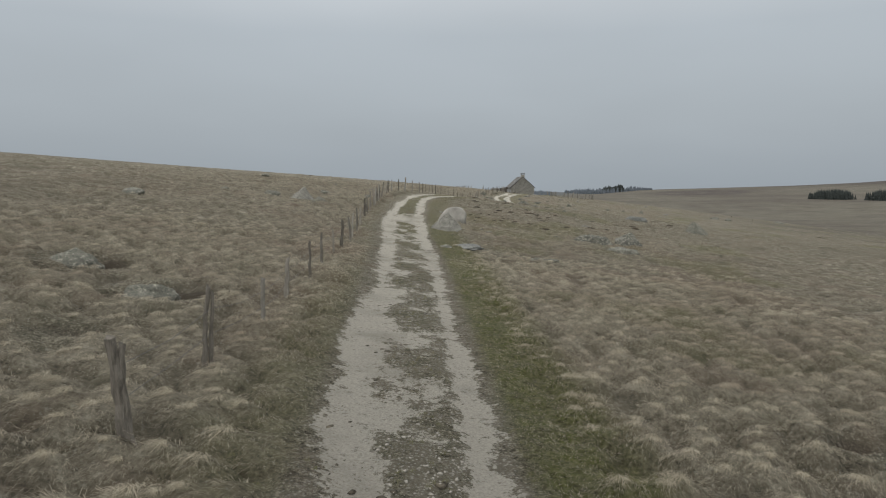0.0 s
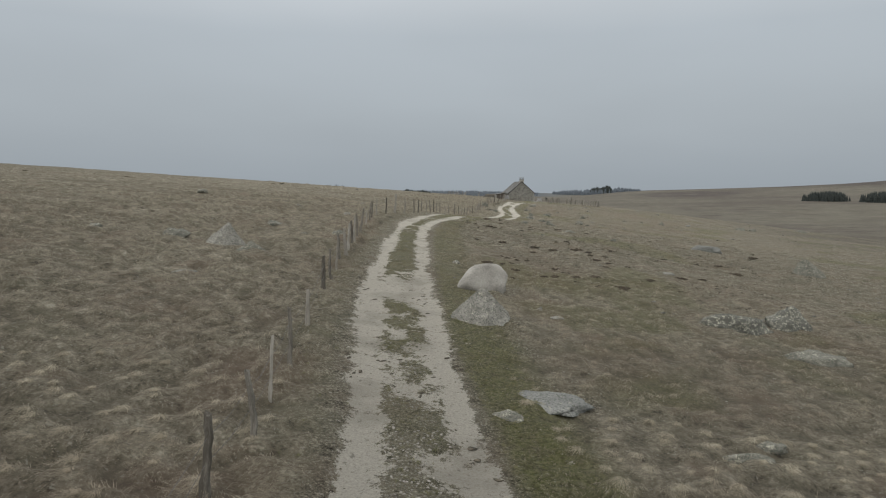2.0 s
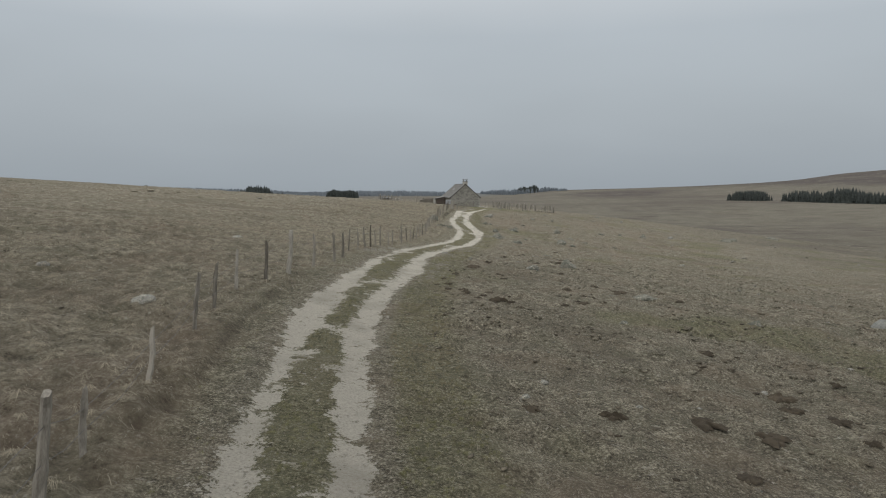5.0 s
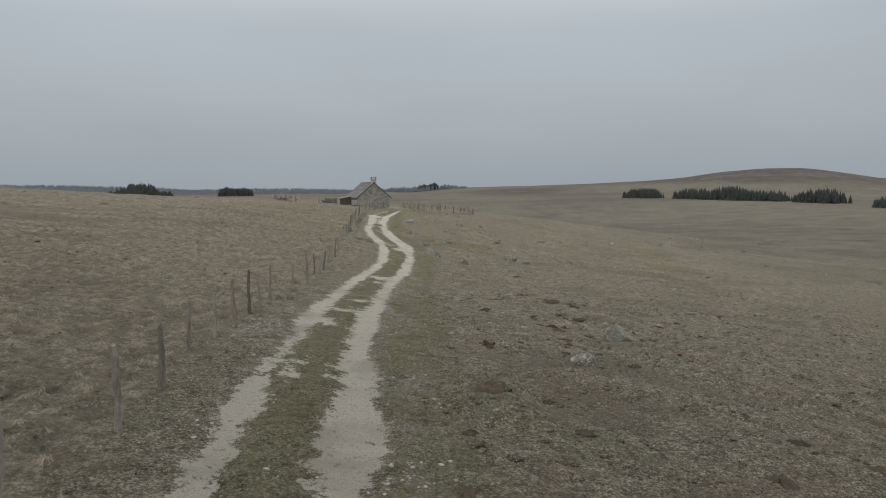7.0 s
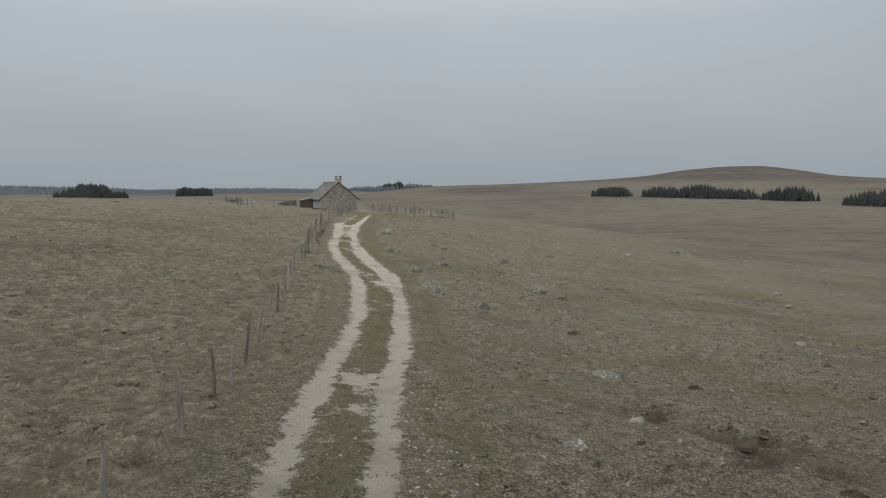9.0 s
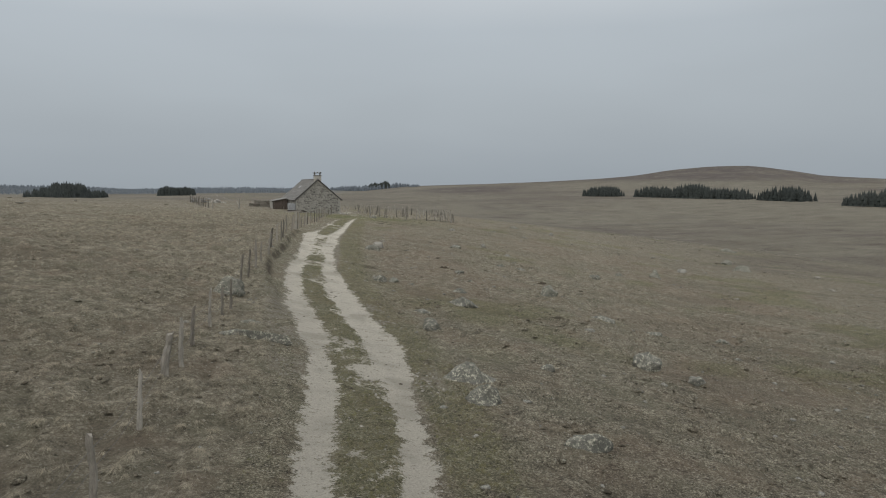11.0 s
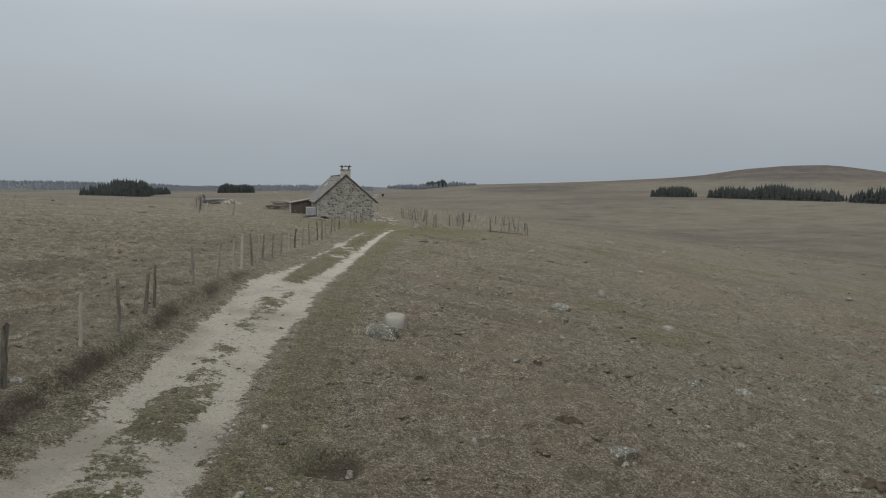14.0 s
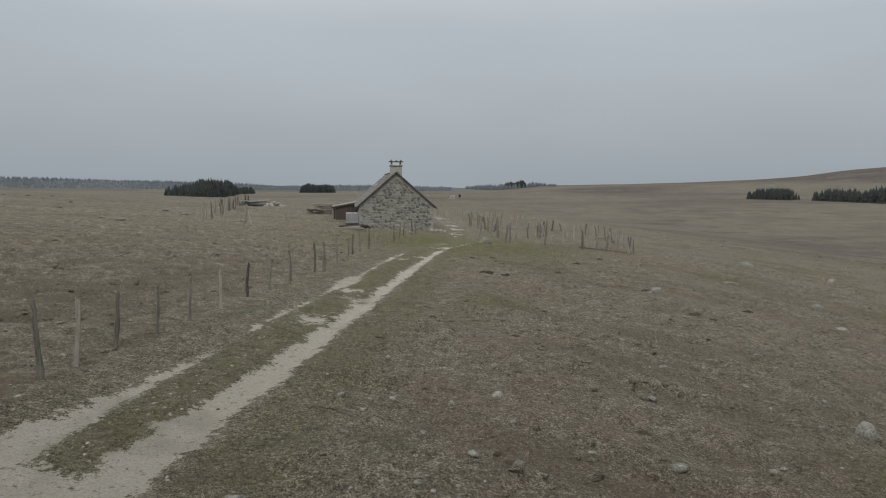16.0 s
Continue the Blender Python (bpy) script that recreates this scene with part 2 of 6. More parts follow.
# scars of bare peat beside the outcrops: x, y, length, width, turn, depth
SCARS = ((-7.6, 17.0, 0.8, 0.7, 10, 0.30), (-8.7, 16.2, 0.95, 0.35, 10, 0.22), (-4.55, 14.8, 0.7, 0.6, 15, 0.30), (-5.4, 14.0, 0.95, 0.34, 10, 0.22), (-5.3, 11.3, 0.9, 0.22, 5, 0.14), (8.0, 9.45, 0.6, 0.32, 20, 0.22), (-8.3, 13.6, 0.5, 0.25, 0, 0.15), (-9.2, 15.0, 0.5, 0.3, 0, 0.15))
SCARS_BEYOND = ((1.3, 86.8, 0.3, 0.3, 0, 0.3), (1.1, 84.6, 0.34, 0.4, 0, 0.26),
         (13.8, 89.9, 0.75, 0.4, 10, 0.2), (14.7, 88.8, 0.4, 0.25, 0, 0.2), (11.8, 84.2, 0.7, 0.3, -10, 0.2), (16.8, 88.0, 0.6, 0.3, 0, 0.2), (12.5, 83.6, 0.5, 0.3, 0, 0.2), (12.2, 145.6, 0.75, 0.35, 60, 0.24),
         (15.95, 133.7, 0.62, 0.34, 4, 0.26), (18.6, 138.7, 0.4, 0.25, 0, 0.2), (10.6, 68.2, 0.6, 0.25, -14, 0.25), (14.3, 91.2, 0.9, 0.4, -20, 0.25), (13.2, 89.3, 0.6, 0.35, 10, 0.22), (13.5, 93.2, 0.7, 0.3, -15, 0.22), (13.4, 85.4, 0.6, 0.35, 0, 0.2), (4.1, 26.5, 0.5, 0.3, 10, 0.16), (24.0, 126.0, 0.45, 0.3, 20, 0.16), (21.0, 133.0, 0.4, 0.3, 0, 0.16))


def scars(x, y):
    deep = np.zeros(np.shape(x))
    wob = 1 + 0.5 * (fbm(x, y, 0.7, 18) - 0.5)
    for cx, cy, a, b, turn, dz in SCARS + SCARS_BEYOND:
        deep = np.maximum(deep, dz / 0.3 * smooth(0.2, 0.55, hill(x, y, cx, cy, a * wob, b * wob, turn, 1.0)))
    return deep


def terraces(x, y, d):
    """Long low steps that run aslant over the slopes, trodden by the herds."""
    turn = np.where(d > 0, radians(-38), radians(14))
    along, across = x * np.cos(turn) + y * np.sin(turn), y * np.cos(turn) - x * np.sin(turn)
    lines = 0.6 * value_noise(along / 5.0, across / 1.15, 1.0, 61) + 0.4 * value_noise(along / 2.2, across / 0.55, 1.0, 62)
    return smooth(0.3, 0.72, lines)


def height(x, y):
    """The ground's height with tussocks, ruts and the low bank beside the track."""
    x, y = np.atleast_1d(np.asarray(x, float)), np.atleast_1d(np.asarray(y, float))
    z = broad(x, y)
    r = np.hypot(x - 10, y - 100)
    near = 1 - smooth(180, 420, r)
    bare, stony, d = track(x, y)
    away = smooth(1.6, 3.4, np.abs(d))
    z = z + near * (0.16 * (fbm(x, y, 5, 11) - 0.5) + away * (0.26 - 0.13 * smooth(16, 34, y) - 0.03 * smooth(45, 75, y)) * (fbm(x, y, 1.5, 12) - 0.5) + (0.25 + 0.75 * away) * (1 - bare) * (0.13 - 0.07 * smooth(45, 75, y)) * (value_noise(x, y, 0.52, 14) - 0.5))
    z = z + shaggy(x, y) * (1 - np.where(d > 0, 0.78, 0.45) * smooth(15, 32, y)) * (0.30 * mounds(x, y, 0.64, 19) * (0.35 + 1.1 * fbm(x, y, 2.4, 20)) - 0.10) - 0.28 * scars(x, y)
    z = z + near * away * (1 - shaggy(x, y)) * 0.07 * mounds(x, y, 0.55, 22) * smooth(0.35, 0.6, fbm(x, y, 2.0, 23))
    z = z + near * away * 0.16 * smooth(24, 50, y) * (terraces(x, y, d) - 0.5)
    z = z - 0.07 * bare + 0.02 * (value_noise(x, y, 0.2, 15) - 0.5) * near
    bank = smooth(40, 48, y) * (1 - smooth(64, 70, y)) * 0.5 + smooth(119, 125, y) * (1 - smooth(146, 154, y))
    return z + 0.30 * bank * (1 - smooth(-2.22, -1.90, d + 0.5 * (fbm(x, y, 2.2, 16) - 0.5))) * smooth(-8, -3.4, d)


def ground_z(x, y):
    return float(height(x, y)[0])


# ---------------------------------------------------------------- materials
def material(name):
    m = bpy.data.materials.new(name)
    m.use_nodes = True
    tree = m.node_tree
    return m, tree.nodes, tree.links, tree.nodes["Principled BSDF"]


def noise_node(n, l, co, scale, detail=4.0, rough=0.6, stretch=None):
    tex = n.new("ShaderNodeTexNoise")
    tex.inputs["Scale"].default_value, tex.inputs["Detail"].default_value, tex.inputs["Roughness"].default_value = scale, detail, rough
    if stretch:
        mp = n.new("ShaderNodeMapping")
        mp.inputs["Scale"].default_value = stretch
        l.new(co, mp.inputs["Vector"])
        co = mp.outputs[0]
    l.new(co, tex.inputs["Vector"])
    return tex.outputs["Fac"]


def ramp_node(n, l, fac, stops):
    r = n.new("ShaderNodeValToRGB")
    e = r.color_ramp.elements
    e[0].position, e[0].color = stops[0][0], (*stops[0][1], 1)
    e[1].position, e[1].color = stops[-1][0], (*stops[-1][1], 1)
    for p, c in stops[1:-1]:
        e.new(p).color = (*c, 1)
    l.new(fac, r.inputs["Fac"])
    return r.outputs["Color"]


def range_node(n, l, value, a, b, c=0.0, d=1.0):
    r = n.new("ShaderNodeMapRange")
    for key, v in (("From Min", a), ("From Max", b), ("To Min", c), ("To Max", d)):
        r.inputs[key].default_value = v
    l.new(value, r.inputs["Value"])
    return r.outputs["Result"]


def mix_node(n, l, fac, a, b, mode="MIX"):
    m = n.new("ShaderNodeMix")
    m.data_type, m.blend_type = "RGBA", mode
    if isinstance(fac, float):
        m.inputs["Factor"].default_value = fac
    else:
        l.new(fac, m.inputs["Factor"])
    for key, v in (("A", a), ("B", b)):
        if isinstance(v, tuple):
            m.inputs[key].default_value = (*v, 1)
        else:
            l.new(v, m.inputs[key])
    return m.outputs["Result"]


def math_node(n, l, op, a, b):
    m = n.new("ShaderNodeMath")
    m.operation = op
    for i, v in enumerate((a, b)):
        if isinstance(v, (int, float)):
            m.inputs[i].default_value = v
        else:
            l.new(v, m.inputs[i])
    return m.outputs[0]


def bump_node(n, l, height_out, bsdf, strength, distance):
    b = n.new("ShaderNodeBump")
    b.inputs["Strength"].default_value, b.inputs["Distance"].default_value = strength, distance
    l.new(height_out, b.inputs["Height"])
    l.new(b.outputs[0], bsdf.inputs["Normal"])


def plain_material(name, dark, light, scale=6.0, rough=0.85, stretch=None, bump=0.3, depth=0.01, metal=0.0, fine=None, vary=0.07):
    """Two tones mixed by coarse and fine noise, with relief."""
    m, n, l, bsdf = material(name)
    co = n.new("ShaderNodeTexCoord").outputs["Object"]
    coarse = noise_node(n, l, co, scale, 5, 0.65, stretch)
    grain = noise_node(n, l, co, fine or scale * 7, 3, 0.7, stretch)
    both = math_node(n, l, "ADD", math_node(n, l, "MULTIPLY", coarse, 0.62), math_node(n, l, "MULTIPLY", grain, 0.38))
    info = n.new("ShaderNodeObjectInfo").outputs["Random"]
    shade = math_node(n, l, "ADD", both, range_node(n, l, info, 0, 1, -vary, vary))
    l.new(ramp_node(n, l, shade, ((0.33, dark), (0.67, light))), bsdf.inputs["Base Color"])
    bsdf.inputs["Roughness"].default_value, bsdf.inputs["Metallic"].default_value = rough, metal
    bsdf.inputs["Specular IOR Level"].default_value = 0.5 if rough < 0.8 else 0.2
    bump_node(n, l, both, bsdf, bump, depth)
    return m


def ground_material():
    m, n, l, bsdf = material("moor_ground")
    co = n.new("ShaderNodeTexCoord").outputs["Object"]

    def attribute(name):
        a = n.new("ShaderNodeAttribute")
        a.attribute_name = name
        return a.outputs["Fac"]

    blade = noise_node(n, l, co, 12.0, 8, 0.84)
    tuft = noise_node(n, l, co, 2.6, 7, 0.78)
    patch = noise_node(n, l, co, 0.16, 4, 0.6)
    wide = noise_node(n, l, co, 0.02, 3, 0.55)
    warp = n.new("ShaderNodeVectorMath")
    warp.operation = "ADD"
    drift = n.new("ShaderNodeTexNoise")
    drift.inputs["Scale"].default_value, drift.inputs["Detail"].default_value = 1.1, 3.0
    l.new(co, drift.inputs["Vector"])
    l.new(co, warp.inputs[0])
    l.new(drift.outputs["Color"], warp.inputs[1])
    clump = n.new("ShaderNodeTexVoronoi")
    clump.inputs["Scale"].default_value = 1.9
    l.new(warp.outputs[0], clump.inputs["Vector"])
    mound = range_node(n, l, clump.outputs["Distance"], 0.15, 0.75, 0.70, 0.32)
    mix_tone = math_node(n, l, "ADD", math_node(n, l, "ADD", math_node(n, l, "MULTIPLY", blade, 0.46), math_node(n, l, "MULTIPLY", tuft, 0.42)), math_node(n, l, "MULTIPLY", mound, 0.12))
    straw = ramp_node(n, l, mix_tone, ((0.40, (0.046, 0.040, 0.030)), (0.46, (0.168, 0.149, 0.110)), (0.53, (0.295, 0.265, 0.200)), (0.60, (0.55, 0.504, 0.404))))
    rust = mix_node(n, l, range_node(n, l, patch, 0.50, 0.68, 0, 0.32), straw, (0.190, 0.150, 0.114), "MIX")
    sage = mix_node(n, l, range_node(n, l, wide, 0.45, 0.62, 0, 0.35), rust, (0.185, 0.172, 0.118))
    bents = noise_node(n, l, co, 0.62, 5, 0.66)
    sage = mix_node(n, l, range_node(n, l, bents, 0.55, 0.66, 0, 0.5), sage, (0.200, 0.150, 0.112))
    sage = mix_node(n, l, range_node(n, l, bents, 0.46, 0.36, 0, 0.45), sage, (0.160, 0.155, 0.105))
    # dark litter between the blades with gap shade painted in, and pale flecks
    shag = attribute("shag")
    litter_shade = noise_node(n, l, co, 3.4, 7, 0.76)
    bed = noise_node(n, l, co, 0.33, 3, 0.6)
    sage = mix_node(n, l, range_node(n, l, math_node(n, l, "ADD", litter_shade, math_node(n, l, "MULTIPLY", bed, 0.35)), 0.735, 0.765, 0, 0.4), sage, (0.095, 0.083, 0.060))
    # short grazed turf: a fine mottle of stubble, brown in places and olive in others, with dark crumbs
    stubble = noise_node(n, l, co, 26.0, 5, 0.78)
    weft = math_node(n, l, "ADD", math_node(n, l, "ADD", math_node(n, l, "MULTIPLY", stubble, 0.44), math_node(n, l, "MULTIPLY", blade, 0.36)), math_node(n, l, "MULTIPLY", tuft, 0.20))
    mown = ramp_node(n, l, weft, ((0.42, (0.018, 0.015, 0.011)), (0.468, (0.124, 0.111, 0.082)), (0.522, (0.238, 0.215, 0.160)), (0.565, (0.55, 0.507, 0.392))))
    mown = mix_node(n, l, range_node(n, l, bents, 0.50, 0.64, 0, 0.40), mown, (0.210, 0.165, 0.119))
    mown = mix_node(n, l, range_node(n, l, bents, 0.48, 0.36, 0, 0.36), mown, (0.165, 0.160, 0.112))
    crumb = noise_node(n, l, co, 5.5, 6, 0.72)
    mown = mix_node(n, l, range_node(n, l, math_node(n, l, "ADD", crumb, math_node(n, l, "MULTIPLY", bed, 0.25)), 0.715, 0.745, 0, 0.75), mown, (0.082, 0.071, 0.052))
    sage = mix_node(n, l, shag, mown, sage)
    fleck = noise_node(n, l, co, 8.5, 5, 0.72)
    sage = mix_node(n, l, range_node(n, l, fleck, 0.61, 0.64, 0, 0.85), sage, (0.42, 0.395, 0.33))
    # hollows between tussocks darkened: dead litter, plus shade put into the colour
    sage = mix_node(n, l, math_node(n, l, "MULTIPLY", attribute("gap_shade"), 0.4), sage, (0.125, 0.110, 0.080))
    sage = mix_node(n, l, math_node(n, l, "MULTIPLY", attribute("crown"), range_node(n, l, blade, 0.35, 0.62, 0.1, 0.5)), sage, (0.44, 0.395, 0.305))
    heath = noise_node(n, l, co, 0.0035, 5, 0.6)
    # far ground drawn to a darker tone, with haze's greying put into it
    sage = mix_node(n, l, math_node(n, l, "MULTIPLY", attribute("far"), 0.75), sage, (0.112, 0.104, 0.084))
    sage = mix_node(n, l, math_node(n, l, "MULTIPLY", range_node(n, l, heath, 0.46, 0.60, 0, 0.6), attribute("far")), sage, (0.074, 0.060, 0.053))
    sage = mix_node(n, l, math_node(n, l, "MULTIPLY", attribute("heather"), range_node(n, l, noise_node(n, l, co, 0.012, 5, 0.65), 0.36, 0.52, 0.35, 0.92)), sage, (0.066, 0.055, 0.052))
    lines = noise_node(n, l, co, 0.055, 9, 0.80, (0.8, 1.5, 1))
    sage = mix_node(n, l, math_node(n, l, "MULTIPLY", range_node(n, l, lines, 0.52, 0.62, 0, 0.6), attribute("far")), sage, (0.180, 0.164, 0.132))
    sage = mix_node(n, l, math_node(n, l, "MULTIPLY", range_node(n, l, lines, 0.46, 0.36, 0, 0.75), attribute("far")), sage, (0.058, 0.049, 0.039))
    # low lines of the steps: worn soil, with relief shade put into the colour
    sage = mix_node(n, l, math_node(n, l, "MULTIPLY", attribute("trod_shade"), range_node(n, l, tuft, 0.38, 0.6, 0.10, 0.55)), sage, (0.095, 0.080, 0.058))
    sage = mix_node(n, l, math_node(n, l, "MULTIPLY", attribute("russet"), range_node(n, l, blade, 0.36, 0.6, 0.6, 0.2)), sage, (0.185, 0.131, 0.099))
    # back slope takes the far trees' blue-grey, a haze tone painted on
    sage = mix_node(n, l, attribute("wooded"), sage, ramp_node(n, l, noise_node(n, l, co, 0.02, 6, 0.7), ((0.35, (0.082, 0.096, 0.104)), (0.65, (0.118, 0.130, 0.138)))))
    spots = noise_node(n, l, co, 0.9, 2, 0.5)
    turf = mix_node(n, l, range_node(n, l, spots, 0.63, 0.71, 0, 0.3), sage, (0.105, 0.092, 0.066))
    moss = ramp_node(n, l, blade, ((0.36, (0.028, 0.032, 0.010)), (0.5, (0.112, 0.120, 0.038)), (0.66, (0.22, 0.22, 0.09))))
    green = mix_node(n, l, math_node(n, l, "MULTIPLY", attribute("green"), range_node(n, l, tuft, 0.35, 0.6, 0.35, 1)), turf, moss)
    pebble = n.new("ShaderNodeTexVoronoi")
    pebble.inputs["Scale"].default_value = 19.0
    l.new(co, pebble.inputs["Vector"])
    grit = noise_node(n, l, co, 26.0, 4, 0.7)
    damp = noise_node(n, l, co, 0.55, 3, 0.55)
    gravel = ramp_node(n, l, grit, ((0.30, (0.375, 0.346, 0.288)), (0.5, (0.515, 0.483, 0.410)), (0.70, (0.62, 0.588, 0.508))))
    gravel = mix_node(n, l, range_node(n, l, damp, 0.50, 0.66, 0, 0.6), gravel, (0.315, 0.290, 0.240))
    speck = noise_node(n, l, co, 7.0, 5, 0.75)
    gravel = mix_node(n, l, range_node(n, l, speck, 0.58, 0.64, 0, 0.6), gravel, (0.15, 0.134, 0.104))
    stones = mix_node(n, l, range_node(n, l, pebble.outputs["Distance"], 0.18, 0.42, 1, 0), (0.205, 0.184, 0.144), (0.46, 0.437, 0.385))
    with_stones = mix_node(n, l, math_node(n, l, "MULTIPLY", attribute("stony"), range_node(n, l, noise_node(n, l, co, 2.6, 5, 0.7), 0.44, 0.56, 0.0, 1.0)), green, stones)
    edge = math_node(n, l, "ADD", attribute("gravel"), math_node(n, l, "ADD", range_node(n, l, noise_node(n, l, co, 2.4, 7, 0.78), 0.3, 0.7, -0.62, 0.62), range_node(n, l, noise_node(n, l, co, 15.0, 4, 0.7), 0.3, 0.7, -0.22, 0.22)))
    colour = mix_node(n, l, range_node(n, l, edge, 0.50, 0.62), with_stones, gravel)
    hollow = noise_node(n, l, co, 2.9, 5, 0.66)
    peat = range_node(n, l, math_node(n, l, "ADD", hollow, range_node(n, l, attribute("peat"), 0, 1, -0.20, -0.03)), 0.645, 0.675, 0, 0.85)
    dug = attribute("dug")
    peat = math_node(n, l, "MAXIMUM", peat, math_node(n, l, "MULTIPLY", dug, range_node(n, l, blade, 0.35, 0.55, 0.5, 1)))
    colour = mix_node(n, l, peat, colour, (0.060, 0.047, 0.035))
    l.new(colour, bsdf.inputs["Base Color"])
    bsdf.inputs["Roughness"].default_value = 0.95
    bsdf.inputs["Specular IOR Level"].default_value = 0.15
    bump_node(n, l, math_node(n, l, "ADD", math_node(n, l, "ADD", blade, math_node(n, l, "MULTIPLY", grit, 0.25)), math_node(n, l, "MULTIPLY", litter_shade, 0.9)), bsdf, 1.0, 0.15)
    return m


def lichen_rock(name, base, pale, crust=0.5):
    """Granite with grey and pale lichen crusts."""
    m, n, l, bsdf = material(name)
    co = n.new("ShaderNodeTexCoord").outputs["Object"]
    rnd = n.new("ShaderNodeObjectInfo").outputs["Random"]
    shift = n.new("ShaderNodeVectorMath")
    shift.operation = "ADD"
    l.new(co, shift.inputs[0])
    spread = n.new("ShaderNodeVectorMath")
    spread.operation = "SCALE"
    spread.inputs[0].default_value = (7.0, 3.0, 5.0)
    l.new(rnd, spread.inputs["Scale"])
    l.new(spread.outputs[0], shift.inputs[1])
    p = shift.outputs[0]
    broad_n, grain = noise_node(n, l, p, 1.6, 5, 0.6), noise_node(n, l, p, 22.0, 4, 0.7)
    stone = ramp_node(n, l, math_node(n, l, "ADD", math_node(n, l, "MULTIPLY", broad_n, 0.6), math_node(n, l, "MULTIPLY", grain, 0.4)),
                      ((0.34, tuple(0.55 * c for c in base)), (0.5, base), (0.68, pale)))
    patchy = noise_node(n, l, p, 9.0, 7, 0.80)
    crusts = mix_node(n, l, range_node(n, l, patchy, 0.60 - 0.12 * crust, 0.66 - 0.12 * crust, 0, 0.85), stone, (0.42, 0.405, 0.325))
    dark = noise_node(n, l, p, 24.0, 6, 0.75)
    final = mix_node(n, l, range_node(n, l, dark, 0.52 + 0.075 * (crust < 0.1), 0.56 + 0.075 * (crust < 0.1), 0, 0.85 - 0.25 * (crust < 0.1)), crusts, (0.058, 0.066, 0.052))
    l.new(final, bsdf.inputs["Base Color"])
    bsdf.inputs["Roughness"].default_value = 0.9
    bump_node(n, l, math_node(n, l, "ADD", patchy, math_node(n, l, "MULTIPLY", grain, 0.4)), bsdf, 0.6, 0.03)
    return m


def blade_material(name, dark, mid, light):
    m, n, l, bsdf = material(name)
    co = n.new("ShaderNodeTexCoord").outputs["Object"]
    geo = n.new("ShaderNodeNewGeometry")
    patch = noise_node(n, l, co, 0.16, 4, 0.6)
    tone = math_node(n, l, "ADD", math_node(n, l, "MULTIPLY", geo.outputs["Random Per Island"], 0.36), math_node(n, l, "MULTIPLY", noise_node(n, l, co, 1.3, 4), 0.64))
    straw = ramp_node(n, l, tone, ((0.2, dark), (0.5, mid), (0.8, light)))
    l.new(mix_node(n, l, range_node(n, l, patch, 0.46, 0.64, 0, 0.42), straw, (0.265, 0.200, 0.150)), bsdf.inputs["Base Color"])
    bsdf.inputs["Roughness"].default_value = 0.9
    bsdf.inputs["Specular IOR Level"].default_value = 0.1
    # shading normals tilted upwards, so that thin blades brighten like a soft mat
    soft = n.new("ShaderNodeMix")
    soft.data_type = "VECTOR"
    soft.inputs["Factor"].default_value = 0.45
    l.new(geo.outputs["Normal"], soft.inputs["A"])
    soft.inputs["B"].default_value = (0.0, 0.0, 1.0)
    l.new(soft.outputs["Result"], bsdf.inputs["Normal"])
    glow = n.new("ShaderNodeBsdfTranslucent")
    l.new(bsdf.inputs["Base Color"].links[0].from_socket, glow.inputs["Color"])
    both = n.new("ShaderNodeMixShader")
    both.inputs["Fac"].default_value = 0.5
    l.new(bsdf.outputs[0], both.inputs[1])
    l.new(glow.outputs[0], both.inputs[2])
    l.new(both.outputs[0], n["Material Output"].inputs["Surface"])
    return m


M_GROUND = ground_material()
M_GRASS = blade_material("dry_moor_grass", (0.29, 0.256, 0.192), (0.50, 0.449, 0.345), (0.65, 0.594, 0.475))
# the same grass as M_GRASS, dimmed: shade put into the blade colour
M_MOOR = blade_material("shaded_moor_grass", (0.21, 0.186, 0.138), (0.37, 0.332, 0.252), (0.53, 0.484, 0.38))
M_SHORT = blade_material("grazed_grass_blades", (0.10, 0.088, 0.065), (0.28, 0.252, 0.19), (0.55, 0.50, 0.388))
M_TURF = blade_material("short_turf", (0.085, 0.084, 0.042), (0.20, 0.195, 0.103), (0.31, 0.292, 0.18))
M_BOULDER = lichen_rock("pale_granite", (0.315, 0.30, 0.268), (0.45, 0.435, 0.395), 0.0)
M_ROCK = lichen_rock("lichened_granite", (0.150, 0.145, 0.118), (0.25, 0.24, 0.20), 0.5)
M_FIELD = lichen_rock("field_stone", (0.215, 0.205, 0.178), (0.33, 0.317, 0.28), 0.35)
M_BLUE = lichen_rock("blue_grey_granite", (0.195, 0.196, 0.182), (0.30, 0.30, 0.275), 0.12)
M_SMOOTH = plain_material("smooth_grey_granite", (0.17, 0.162, 0.14), (0.27, 0.257, 0.225), 3.0, 0.9, None, 0.4, 0.02)
M_CRUST = lichen_rock("white_crusted_granite", (0.105, 0.101, 0.085), (0.185, 0.178, 0.152), 0.7)
M_PEBBLE = plain_material("grey_pebbles", (0.17, 0.158, 0.132), (0.37, 0.348, 0.30), 9.0, 0.95)
M_POST = plain_material("weathered_post_wood", (0.085, 0.077, 0.064), (0.30, 0.278, 0.240), 3.0, 0.9, (6, 6, 0.8), 0.7, 0.012, vary=0.17)
M_WOOD = plain_material("grey_plank_wood", (0.16, 0.145, 0.12), (0.38, 0.355, 0.31), 4.0, 0.9, (1, 8, 8), 0.5, 0.006)
M_WIRE = plain_material("dull_wire", (0.10, 0.10, 0.10), (0.22, 0.21, 0.20), 8.0, 0.6, None, 0.1, 0.001, 0.6)
